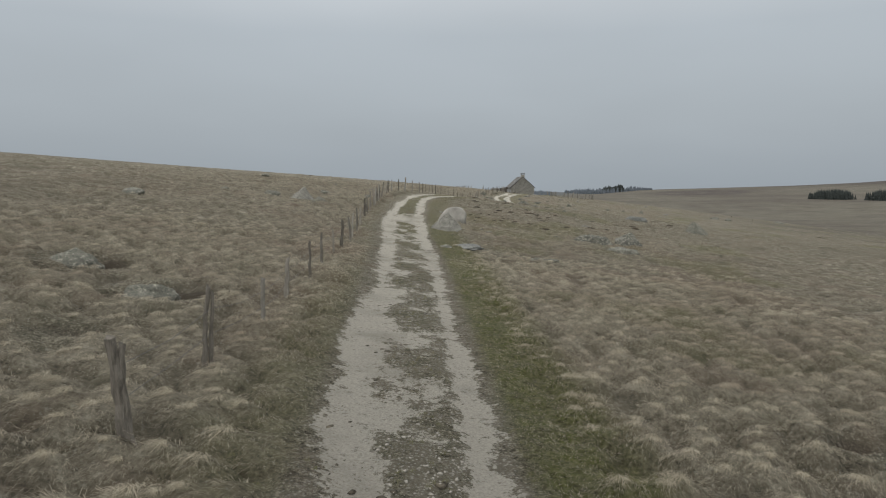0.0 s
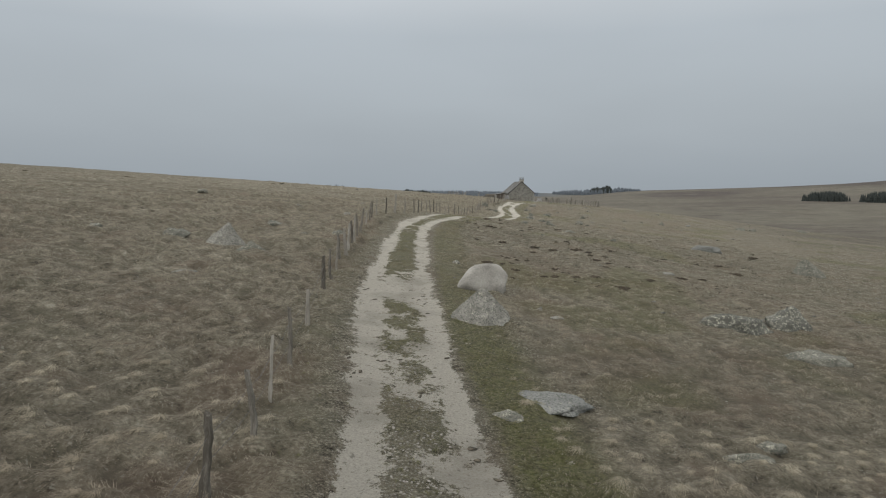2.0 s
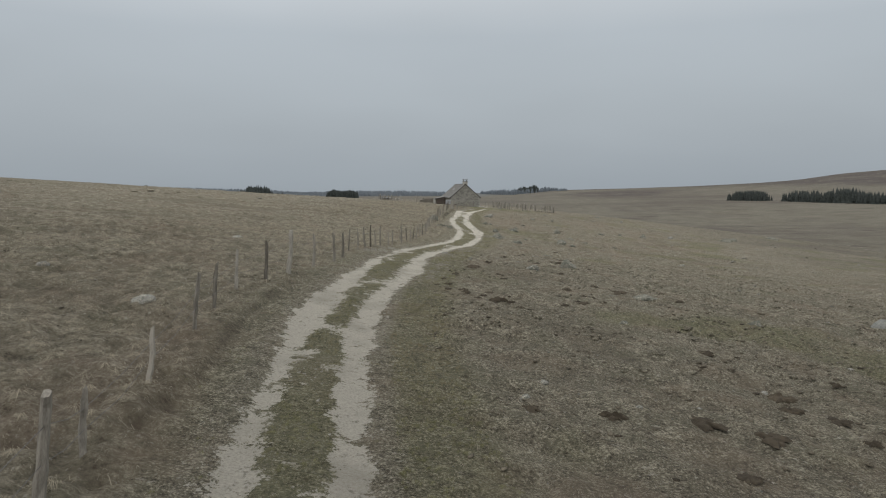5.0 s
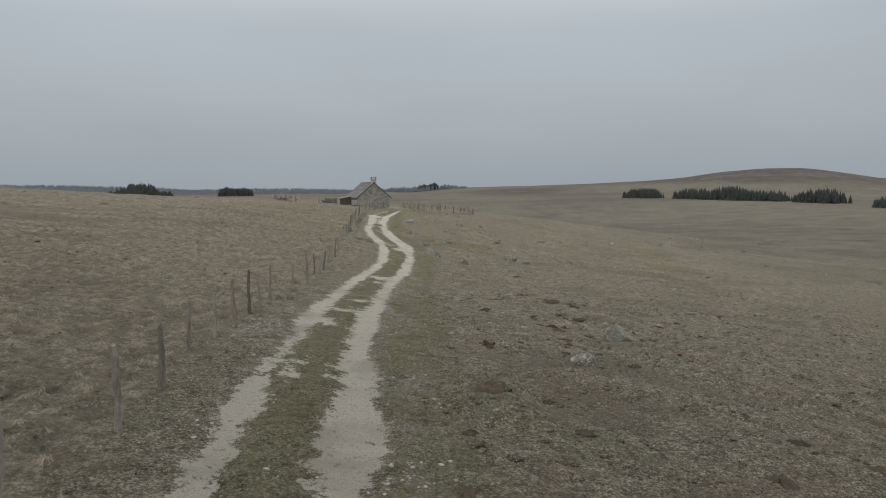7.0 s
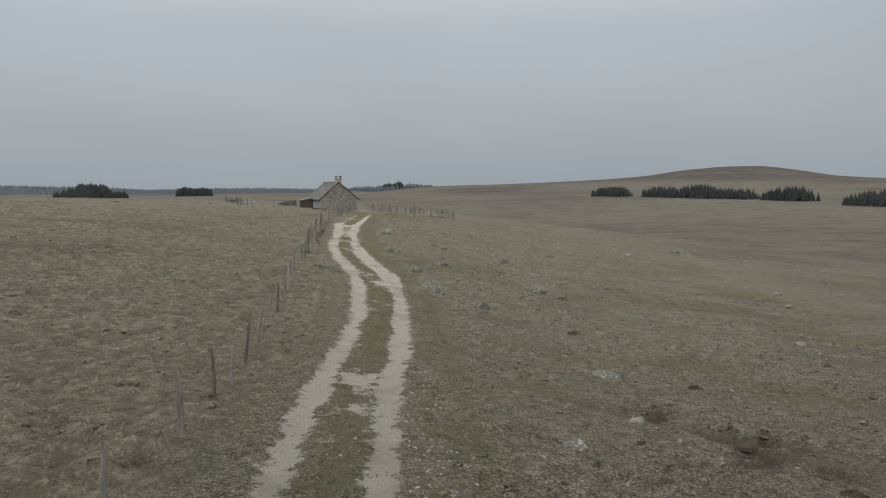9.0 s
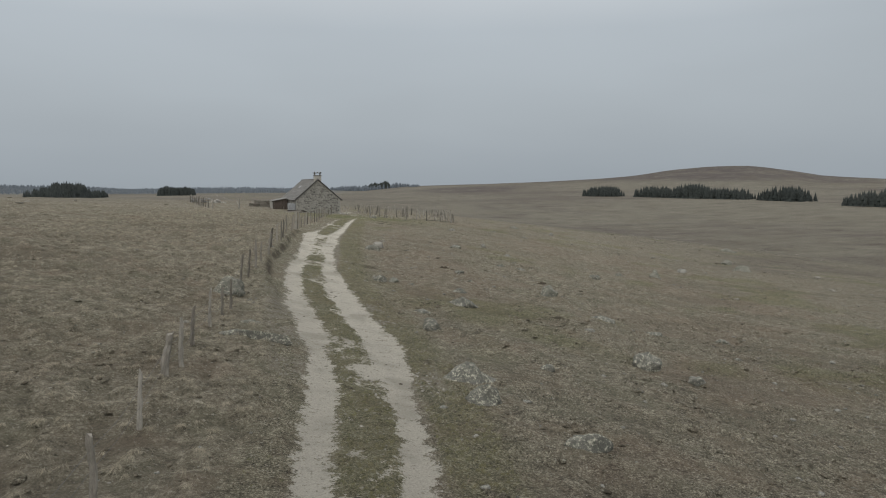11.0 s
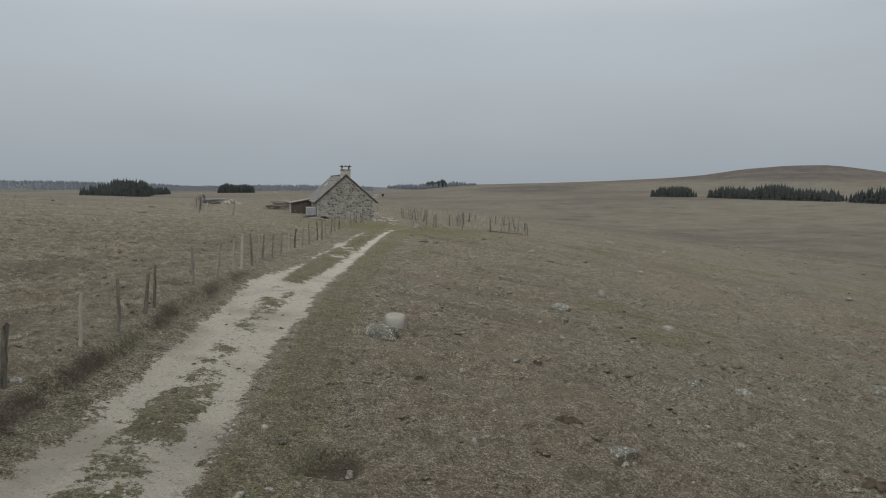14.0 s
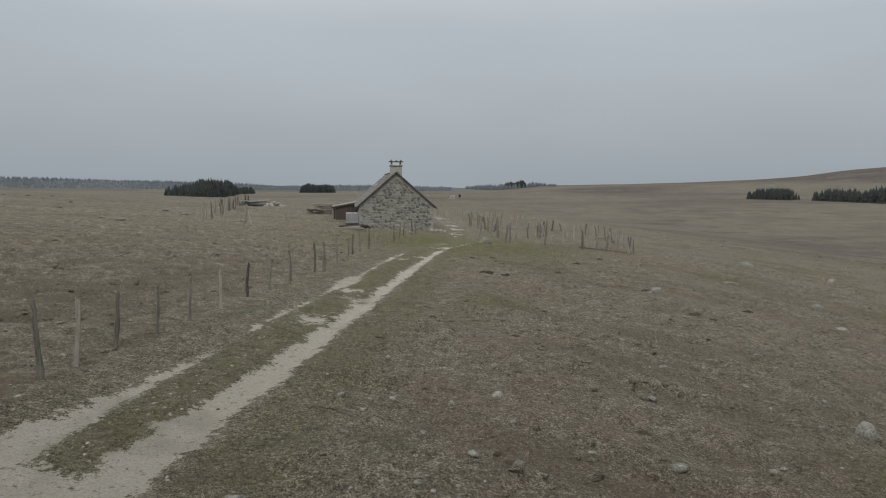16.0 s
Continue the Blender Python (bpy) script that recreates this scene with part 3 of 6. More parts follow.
M_PEAT = plain_material("dark_peat", (0.028, 0.023, 0.016), (0.088, 0.072, 0.052), 6.0, 1.0, None, 0.8, 0.03)
M_CRUMB = plain_material("trodden_turf_crumbs", (0.055, 0.047, 0.035), (0.17, 0.149, 0.112), 4.0, 1.0, None, 0.8, 0.03)
M_FIR = plain_material("dark_fir_needles", (0.020, 0.025, 0.024), (0.048, 0.054, 0.048), 0.5, 0.9, None, 0.2, 0.05)


# ---------------------------------------------------------------- mesh helpers
def part(name, bm, mat, parent=None, label="", matrix=None, shade=False):
    """Links a bmesh as one mesh object under a thing or a part."""
    mesh = bpy.data.meshes.new(name)
    bm.to_mesh(mesh)
    bm.free()
    mesh.materials.append(mat)
    if shade:
        mesh.polygons.foreach_set("use_smooth", [True] * len(mesh.polygons))
    ob = new(name, mesh)
    ob.parent = parent
    if matrix is not None:
        ob.matrix_local = matrix
    if label:
        tagged(ob, label)
    return ob


def array_mesh(name, verts, faces, mat, shade=False):
    """A mesh from arrays: verts (n, 3), faces (m, k)."""
    verts, faces = np.asarray(verts, np.float32), np.asarray(faces, np.int32)
    mesh = bpy.data.meshes.new(name)
    mesh.vertices.add(len(verts))
    mesh.vertices.foreach_set("co", verts.ravel())
    mesh.loops.add(faces.size)
    mesh.loops.foreach_set("vertex_index", faces.ravel())
    mesh.polygons.add(len(faces))
    mesh.polygons.foreach_set("loop_start", np.arange(0, faces.size, faces.shape[1], dtype=np.int32))
    if shade:
        mesh.polygons.foreach_set("use_smooth", np.ones(len(faces), bool))
    mesh.update(calc_edges=True)
    mesh.materials.append(mat)
    return mesh


def box_into(bm, size, matrix=None, bevel=0.0):
    made = bmesh.ops.create_cube(bm, size=1.0, matrix=(matrix or Matrix()) @ Matrix.Diagonal((*size, 1)))
    if bevel:
        edges = {e for v in made["verts"] for e in v.link_edges}
        bmesh.ops.bevel(bm, geom=list(edges), offset=bevel, segments=1, affect="EDGES")
    return bm


def box(size, at=(0, 0, 0), bevel=0.0):
    return box_into(bmesh.new(), size, Matrix.Translation(at), bevel)


def empty(name, matrix):
    ob = new(name)
    ob.empty_display_size = 0.2
    ob.matrix_world = matrix
    return ob


# ---------------------------------------------------------------- ground
def graded(stops):
    """Coordinates from (place, step) stops, the step blending from stop to stop."""
    out = [stops[0][0]]
    while out[-1] < stops[-1][0]:
        out.append(out[-1] + float(np.interp(out[-1], [a for a, _ in stops], [b for _, b in stops])))
    return np.array(out)


us = graded(((-4500, 220), (-1500, 120), (-400, 22), (-120, 3.0), (-45, 0.8), (-20, 0.28), (-8, 0.17), (-3, 0.12), (3, 0.12), (9, 0.17), (22, 0.28), (48, 0.8), (130, 3.0), (420, 16), (1500, 60), (4500, 220)))
ys = graded(((-1200, 200), (-300, 40), (-60, 6), (-10, 0.8), (-2, 0.30), (3, 0.15), (40, 0.17), (60, 0.31), (150, 0.33), (185, 0.38), (215, 0.6), (260, 2.0), (420, 10), (1500, 50), (4800, 220)))
gu, gy = np.meshgrid(us, ys)
gx = (gu + road_x(gy.ravel()).reshape(gy.shape)).ravel()
gy = gy.ravel()
gz = height(gx, gy)
cols, rws = len(us), len(ys)
corner = (np.arange(rws - 1)[:, None] * cols + np.arange(cols - 1)[None]).ravel()
ground_mesh = array_mesh("ground", np.stack([gx, gy, gz], 1), np.stack([corner, corner + 1, corner + cols + 1, corner + cols], 1), M_GROUND, True)
bare, stony, off = track(gx, gy)
verge = smooth(-40, 5, gy) * (1 - smooth(200, 215, gy))
green = verge * np.clip((1 - smooth(0.5, 1.0, np.abs(off))) * (0.2 + 0.35 * smooth(24, 34, gy)) + smooth(1.2, 1.7, off) * (1 - smooth(2.4, 3.6, off)) * (1.0 - 0.65 * smooth(18, 50, gy)) + smooth(-3.2, -1.9, off) * (1 - smooth(-1.6, -1.2, off)) * (0.10 + 0.35 * (1 - smooth(14, 24, gy))), 0, 1)
green = np.maximum(green, 0.45 * smooth(0.58, 0.74, fbm(gx, gy, 5, 41)) * smooth(2, 5, off) * (1 - smooth(60, 90, off)))
green = np.maximum(green, 1.0 * hill(gx, gy, 28, 190, 9, 10, 0, 1.0))
peat = peat_at(gx, gy)
bank_line = np.exp(-(((off + 2.04 + 0.5 * (fbm(gx, gy, 2.2, 16) - 0.5)) / 0.16) ** 2)) * (smooth(119, 125, gy) * (1 - smooth(146, 154, gy)) + 0.6 * smooth(40, 48, gy) * (1 - smooth(64, 70, gy)))
dug = np.maximum(0.9 * bank_line * smooth(0.35, 0.6, value_noise(gx, gy, 0.8, 53)), 0.9 * scars(gx, gy))
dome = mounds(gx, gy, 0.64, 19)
# mask of the hollows that get the painted shade
gap_shade = shaggy(gx, gy) * (1 - smooth(0.1, 0.55, dome))
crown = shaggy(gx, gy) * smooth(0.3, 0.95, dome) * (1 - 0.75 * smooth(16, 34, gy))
bear = np.degrees(np.arctan2(gx - 8, gy - 100))
heather = smooth(2, 17, gz + 7 * (fbm(gx, gy, 160, 44) - 0.5)) * smooth(700, 1100, np.hypot(gx - 8, gy - 100)) * smooth(22, 34, bear)
heather = np.maximum(heather, 0.8 * smooth(0.5, 0.62, fbm(gx, gy, 300, 45)) * smooth(500, 800, np.hypot(gx - 8, gy - 100)) * smooth(8, 20, bear))
ledge = terraces(gx, gy, off)
trod_shade = smooth(0.55, 0.25, ledge) * smooth(3, 6, np.abs(off)) * smooth(20, 40, gy) * smooth(0.4, 0.62, fbm(gx, gy, 7, 63))
russet = smooth(0.40, 0.62, fbm(gx, gy, 3.0, 64)) * np.maximum(smooth(-4.6, -3.2, off) * (1 - smooth(-2.1, -1.5, off)) * smooth(10, 18, gy) * (1 - smooth(52, 62, gy)), 0.8 * smooth(3, 5, off) * smooth(18, 26, gy) * (1 - smooth(44, 56, gy)) * (1 - smooth(12, 20, off)))
russet = np.maximum(russet, 0.5 * smooth(0.52, 0.66, fbm(gx, gy, 6.0, 65)) * smooth(2.5, 5, off) * smooth(60, 110, gy) * (1 - smooth(30, 60, off)))
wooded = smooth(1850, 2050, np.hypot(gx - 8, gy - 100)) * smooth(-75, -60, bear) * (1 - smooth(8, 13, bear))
scarp = np.exp(-(((bear - 22.0) / 4.5) ** 2 + ((np.hypot(gx - 8, gy - 100) - 1130) / 240) ** 2))
heather = np.maximum(heather, 0.9 * smooth(0.25, 0.6, scarp * (0.5 + fbm(gx, gy, 90, 47))))
heather = np.maximum(heather, 0.35 * smooth(0.52, 0.70, fbm(gx, gy * 2.2, 34, 46)) * smooth(34, 60, off) * (1 - smooth(200, 300, off)))
for key, values in (("heather", heather), ("gravel", bare), ("stony", stony), ("green", green), ("peat", peat), ("dug", dug), ("gap_shade", gap_shade), ("crown", crown), ("shag", shaggy(gx, gy) * (1 - np.where(off > 0, 0.6, 0.15) * smooth(45, 75, gy))), ("trod_shade", trod_shade), ("russet", russet), ("wooded", wooded), ("far", smooth(6, 170, np.hypot(gx - 8 - 0.12 * (gy - 100), 0.5 * (gy - 100))))):
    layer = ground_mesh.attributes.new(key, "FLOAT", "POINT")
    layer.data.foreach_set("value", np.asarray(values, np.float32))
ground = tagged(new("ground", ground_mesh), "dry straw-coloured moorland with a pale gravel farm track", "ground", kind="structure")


# ---------------------------------------------------------------- fence along the track
# x, y, height, lean of the top to the east, girth, tone: 0 dark, 1 grey, 2 bleached
POSTS_NEAR = ((-1.97, 6.8, 1.2, -0.09, 0.095, 3), (-2.12, 9.8, 1.28, 0.06, 0.066, 3), (-2.14, 12.7, 1.06, 0.04, 0.05, 2), (-2.16, 14.9, 0.95, 0.05, 0.055, 1), (-2.27, 18.0, 1.06, 0.02, 0.055, 0), (-2.42, 20.7, 1.22, -0.02, 0.06, 1), (-2.5, 23.0, 0.9, 0.02, 0.035, 1))
POSTS_KNOLL_A = ((-2.6, 25.4, 1.0, 0.06, 0.065, 1), (-2.55, 27.2, 1.06, -0.03, 0.055, 2), (-2.67, 28.9, 1.15, 0.04, 0.04, 2), (-2.73, 30.6, 1.28, 0.01, 0.05, 1), (-2.98, 33.8, 1.0, 0.02, 0.05, 1), (-3.24, 37.7, 1.05, 0.02, 0.055, 0), (-3.28, 39.6, 1.0, -0.04, 0.05, 1), (-3.36, 41.1, 1.2, 0.09, 0.05, 1), (-3.5, 42.6, 1.05, 0.03, 0.07, 2), (-3.33, 43.5, 1.07, -0.06, 0.065, 1), (-3.43, 44.9, 1.13, 0.05, 0.06, 2), (-3.5, 46.4, 1.0, 0.0, 0.055, 1), (-3.4, 46.8, 1.18, 0.03, 0.05, 2), (-3.58, 49.0, 1.09, -0.01, 0.06, 0),)
POSTS_KNOLL_B = ((-3.62, 50.9, 1.3, 0.22, 0.06, 1), (-3.7, 52.2, 0.8, 0.03, 0.045, 1), (-3.82, 54.8, 0.9, 0.09, 0.045, 1), (-3.88, 58.2, 1.2, 0.13, 0.05, 1), (-3.94, 60.3, 1.2, 0.08, 0.05, 1), (-3.85, 62.6, 1.1, 0.03, 0.05, 2),)
POSTS_MIDDLE_A = ((-3.4, 64.7, 1.2, 0.06, 0.05, 1), (-2.87, 66.1, 1.4, 0.12, 0.075, 2), (-2.29, 68.8, 1.28, 0.08, 0.06, 1), (-1.63, 71.1, 1.17, 0.0, 0.055, 1), (-1.35, 73.0, 1.1, 0.06, 0.05, 2), (-1.06, 75.2, 1.02, 0.05, 0.045, 1), (-0.72, 76.6, 1.0, 0.02, 0.04, 1), (-0.32, 78.7, 1.15, -0.06, 0.055, 1), (0.04, 80.3, 1.2, -0.02, 0.05, 1), (0.22, 81.4, 0.95, 0.0, 0.045, 1), (0.6, 83.5, 1.2, 0.01, 0.05, 1), (1.08, 84.8, 1.12, 0.02, 0.05, 1), (1.5, 88.3, 1.1, 0.05, 0.055, 2), (2.22, 90.0, 0.55, -0.12, 0.035, 1),)
POSTS_MIDDLE_B = ((2.28, 91.2, 1.23, -0.02, 0.05, 1), (2.76, 93.8, 1.02, 0.03, 0.05, 0), (3.2, 94.8, 0.96, 0.05, 0.045, 1), (3.58, 97.3, 1.1, 0.12, 0.045, 1), (4.0, 99.5, 1.07, 0.16, 0.05, 1), (4.55, 102.2, 1.0, 0.02, 0.05, 1), (5.02, 104.8, 1.1, 0.05, 0.045, 1), (5.45, 107.2, 1.05, 0.04, 0.05, 1), (5.9, 109.9, 1.1, 0.06, 0.05, 2),)
POSTS_BANK_A = ((6.2, 112.6, 1.0, 0.14, 0.085, 1), (6.52, 113.6, 1.2, 0.05, 0.05, 2), (6.74, 115.3, 1.08, 0.07, 0.05, 0), (7.2, 117.3, 1.16, 0.05, 0.055, 2), (7.61, 118.9, 1.0, 0.02, 0.05, 1), (7.82, 119.8, 1.09, 0.07, 0.055, 0), (8.33, 122.5, 1.25, 0.12, 0.055, 0), (8.8, 125.5, 1.25, 0.11, 0.05, 0), (9.2, 127.4, 1.3, 0.05, 0.055, 1), (9.7, 129.9, 1.0, 0.03, 0.045, 1), (10.25, 132.4, 1.2, 0.16, 0.05, 1), (10.66, 135.6, 1.12, 0.1, 0.06, 0), (11.22, 138.0, 1.13, 0.05, 0.05, 1), (11.62, 139.6, 1.28, 0.05, 0.045, 2),)
POSTS_BANK_B = ((11.92, 141.3, 1.1, 0.13, 0.05, 1), (12.05, 142.0, 1.15, 0.05, 0.045, 0), (12.63, 145.6, 1.3, 0.05, 0.06, 1), (13.3, 147.5, 1.24, 0.14, 0.055, 1), (13.76, 149.8, 1.27, 0.04, 0.045, 1), (14.0, 150.6, 1.36, 0.06, 0.055, 2),)
POSTS_HOUSE_A = ((14.36, 152.5, 1.42, -0.04, 0.06, 1), (14.54, 153.6, 1.36, 0.14, 0.055, 1), (14.76, 155.1, 1.25, 0.12, 0.055, 0), (15.24, 156.6, 1.26, 0.07, 0.05, 1), (15.7, 157.9, 1.23, 0.08, 0.045, 1), (16.12, 159.7, 1.18, 0.03, 0.05, 2), (16.58, 162.0, 1.16, 0.06, 0.05, 1), (17.06, 163.5, 1.1, 0.08, 0.04, 1), (17.54, 165.8, 1.19, 0.02, 0.055, 0), (18.3, 168.9, 1.28, 0.02, 0.055, 1), (18.68, 169.8, 1.34, 0.02, 0.05, 2), (19.19, 172.5, 1.27, 0.01, 0.05, 1), (19.7, 174.4, 1.1, 0.1, 0.045, 1), (20.03, 176.2, 1.24, 0.01, 0.05, 1),)
POSTS_HOUSE_B = ((20.45, 178.0, 1.2, -0.05, 0.05, 1), (20.95, 180.2, 1.3, 0.06, 0.05, 2), (21.5, 182.5, 1.1, 0.03, 0.05, 1), (22.0, 184.6, 1.25, 0.12, 0.055, 1), (22.6, 187.0, 1.15, 0.0, 0.05, 2), (23.2, 189.5, 1.2, -0.06, 0.05, 1), (23.7, 191.5, 1.3, 0.08, 0.05, 1), (24.2, 193.4, 1.1, 0.02, 0.045, 1), (24.7, 195.2, 1.25, 0.1, 0.05, 2), (25.2, 197.2, 1.2, 0.0, 0.05, 1), (25.8, 199.5, 1.3, -0.08, 0.055, 1),)


def post_bmesh(seed, tall, wide):
    """A split, crooked fence post with a chewed top; its foot is below its origin."""
    rng, bm = random.Random(seed), bmesh.new()
    sides, rings = 7, 11
    radii = [wide * rng.uniform(0.65, 1.3) for _ in range(sides)]
    bend, bend_y = rng.uniform(-0.055, 0.055), rng.uniform(-0.055, 0.055)
    slant = rng.uniform(-1.3, 1.3) * wide
    loops = []
    for k in range(rings):
        f = k / (rings - 1)
        z = -0.35 + (tall + 0.35) * f
        thin = 1.1 - 0.35 * f
        cx, cy = bend * math.sin(3 * f) + rng.gauss(0, 0.11 * wide), bend_y * math.sin(2.4 * f + 1) + rng.gauss(0, 0.11 * wide)
        thin *= rng.uniform(0.86, 1.16)
        loop = []
        for s in range(sides):
            a = 2 * math.pi * s / sides
            r = radii[s] * thin * rng.uniform(0.88, 1.12)
            loop.append(bm.verts.new((cx + r * math.cos(a), cy + 0.8 * r * math.sin(a), z + (rng.uniform(-0.05, 0.04) + slant * math.cos(a) if k == rings - 1 else 0))))
        loops.append(loop)
    for a, b in zip(loops, loops[1:]):
        for s in range(sides):
            bm.faces.new((a[s], a[(s + 1) % sides], b[(s + 1) % sides], b[s]))
    bm.faces.new(loops[-1])
    return bm


def split_post_bmesh(seed, tall, wide):
    """An old post split down its length into two crooked halves, the top chewed by weather."""
    bm = bmesh.new()
    for k, (off, h) in enumerate(((-0.55, 1.0), (0.5, 0.93))):
        half = post_bmesh(seed + 40 * k, tall * h, wide * (0.62 - 0.1 * k))
        bmesh.ops.translate(half, verts=half.verts, vec=(off * wide, 0.3 * wide * k, 0))
        me = bpy.data.meshes.new("half")
        half.to_mesh(me)
        half.free()
        bm.from_mesh(me)
        bpy.data.meshes.remove(me)
    r = random.Random(seed)
    for v in bm.verts:
        v.co.x += 0.012 * r.uniform(-1, 1)
        v.co.y += 0.012 * r.uniform(-1, 1)
    return bm


M_OLDPOST = plain_material("blackened_post_wood", (0.050, 0.045, 0.037), (0.22, 0.20, 0.17), 3.5, 0.95, (7, 7, 0.7), 0.9, 0.02)
M_PALEPOST = plain_material("bleached_stake_wood", (0.12, 0.111, 0.094), (0.34, 0.32, 0.28), 3.0, 0.9, (6, 6, 0.8), 0.7, 0.012, vary=0.15)
STAKE_MESHES = []
for n in range(9):
    ob = part("fence_post", post_bmesh(50 + n, 1.02 + 0.05 * (n % 5), 0.045 + 0.008 * (n % 4)), M_PALEPOST if n % 2 else M_POST)
    STAKE_MESHES.append(ob.data)
    bpy.data.objects.remove(ob)


def plant_posts(thing, places, rng, lean=6.0, grow=1.0):
    """Posts of a fence as its parts, at world places (x, y)."""
    tops = []
    inv = thing.matrix_world.inverted()
    for x, y in places:
        ob = new("fence_post", STAKE_MESHES[rng.randrange(len(STAKE_MESHES))])
        ob.parent = thing
        s = grow * rng.uniform(0.88, 1.12)
        w = s * rng.choice((0.75, 0.9, 1.0, 1.15))
        ob.matrix_local = inv @ pose(x, y, ground_z(x, y), rng.gauss(0, lean), rng.gauss(0, lean), rng.uniform(0, 360)) @ Matrix.Diagonal((w, w, s, 1))
        tops.append(thing.matrix_world @ ob.matrix_local)
    return tops


def wire_along(thing, tops, level, rng):
    """A slack strand from post to post."""
    curve = bpy.data.curves.new("wire", "CURVE")
    curve.dimensions, curve.bevel_depth, curve.bevel_resolution = "3D", 0.0035, 1
    pts = []
    for a, b in zip(tops, tops[1:]):
        p, q = a @ Vector((0, 0, level)), b @ Vector((0, 0, level))
        pts += [p, p.lerp(q, 0.5) - Vector((0, 0, rng.uniform(0.02, 0.09)))]
    pts.append(tops[-1] @ Vector((0, 0, level)))
    s = curve.splines.new("POLY")
    s.points.add(len(pts) - 1)
    for c, p in zip(s.points, pts):
        c.co = (*(thing.matrix_world.inverted() @ p), 1)
    curve.materials.append(M_WIRE)
    ob = new("wire", curve)
    ob.parent = thing


fence_rng = random.Random(4)
TRACK_POSTS = POSTS_NEAR + POSTS_KNOLL_A + POSTS_KNOLL_B + POSTS_MIDDLE_A + POSTS_MIDDLE_B + POSTS_BANK_A + POSTS_BANK_B + POSTS_HOUSE_A + POSTS_HOUSE_B
fence = tagged(empty("fence", pose(*TRACK_POSTS[0][:2], ground_z(*TRACK_POSTS[0][:2]))), "weathered crooked wooden posts with slack wire beside the track", "fence")
fence_tops = []
for n, (x, y, tall, lean, girth, tone) in enumerate(TRACK_POSTS):
    bm = split_post_bmesh(70 + n, tall, girth) if tone == 3 else post_bmesh(300 + n, tall, girth)
    turn = pose(x, y, ground_z(x, y) - 0.03, fence_rng.gauss(0, 4), math.degrees(math.atan2(lean, tall)), 0)
    part("fence_post", bm, (M_OLDPOST, M_POST, M_PALEPOST, M_OLDPOST)[tone], fence, "", fence.matrix_world.inverted() @ turn)
    fence_tops.append(turn @ Matrix.Diagonal((1, 1, tall / 1.1, 1)))
for level in (0.45, 0.8):
    wire_along(fence, fence_tops, level, fence_rng)


# ---------------------------------------------------------------- boulders and rocks
def rock_bmesh(seed, size, flat=0.35, detail=3, rough=0.16, crag=0.0, peak=0.0):
    """A rounded, faceted rock of the given length, width and height, its origin at ground level."""
    rng, bm = random.Random(seed), bmesh.new()
    bmesh.ops.create_icosphere(bm, subdivisions=detail, radius=0.5)
    cuts = []
    for _ in range(11):
        d = Vector((rng.gauss(0, 1), rng.gauss(0, 1), rng.gauss(0.3, 0.8))).normalized()
        cuts.append((d, rng.uniform(0.30, 0.45)))
    off = Vector((rng.uniform(-50, 50), rng.uniform(-50, 50), rng.uniform(-50, 50)))
    for v in bm.verts:
        p = v.co.copy()
        for d, reach in cuts:
            over = p.dot(d) - reach
            if over > 0:
                p -= d * over * 0.93
        n = noise.fractal(p * 3.0 + off, 1.0, 2.0, 4)
        p *= 1 + rough * n + crag * noise.noise(p * 7 + off)
        thin = 1 - peak * max(0.0, min(1.0, (p.z + 0.15) / 0.6))
        p.x, p.y = p.x * thin + 0.12 * peak * (1 - thin), p.y * thin
        v.co = Vector((p.x * size[0], p.y * size[1], (p.z + 0.5 - flat) * size[2] / (1 - flat)))
    return bm


def put_rock(name, label, x, y, size, turn=0.0, seed=0, mat=None, lift=0.0, flat=0.35, detail=3, rough=0.16, tilt=0.0, category="rock", group="", crag=0.0, peak=0.0):
    ob = part(name, rock_bmesh(seed, size, flat, detail, rough, crag, peak), mat or M_ROCK, shade=True)
    ob.matrix_world = pose(x, y, ground_z(x, y) + lift - 0.04 - 0.12 * size[2], tilt, 0, turn)
    return tagged(ob, label, category, group)


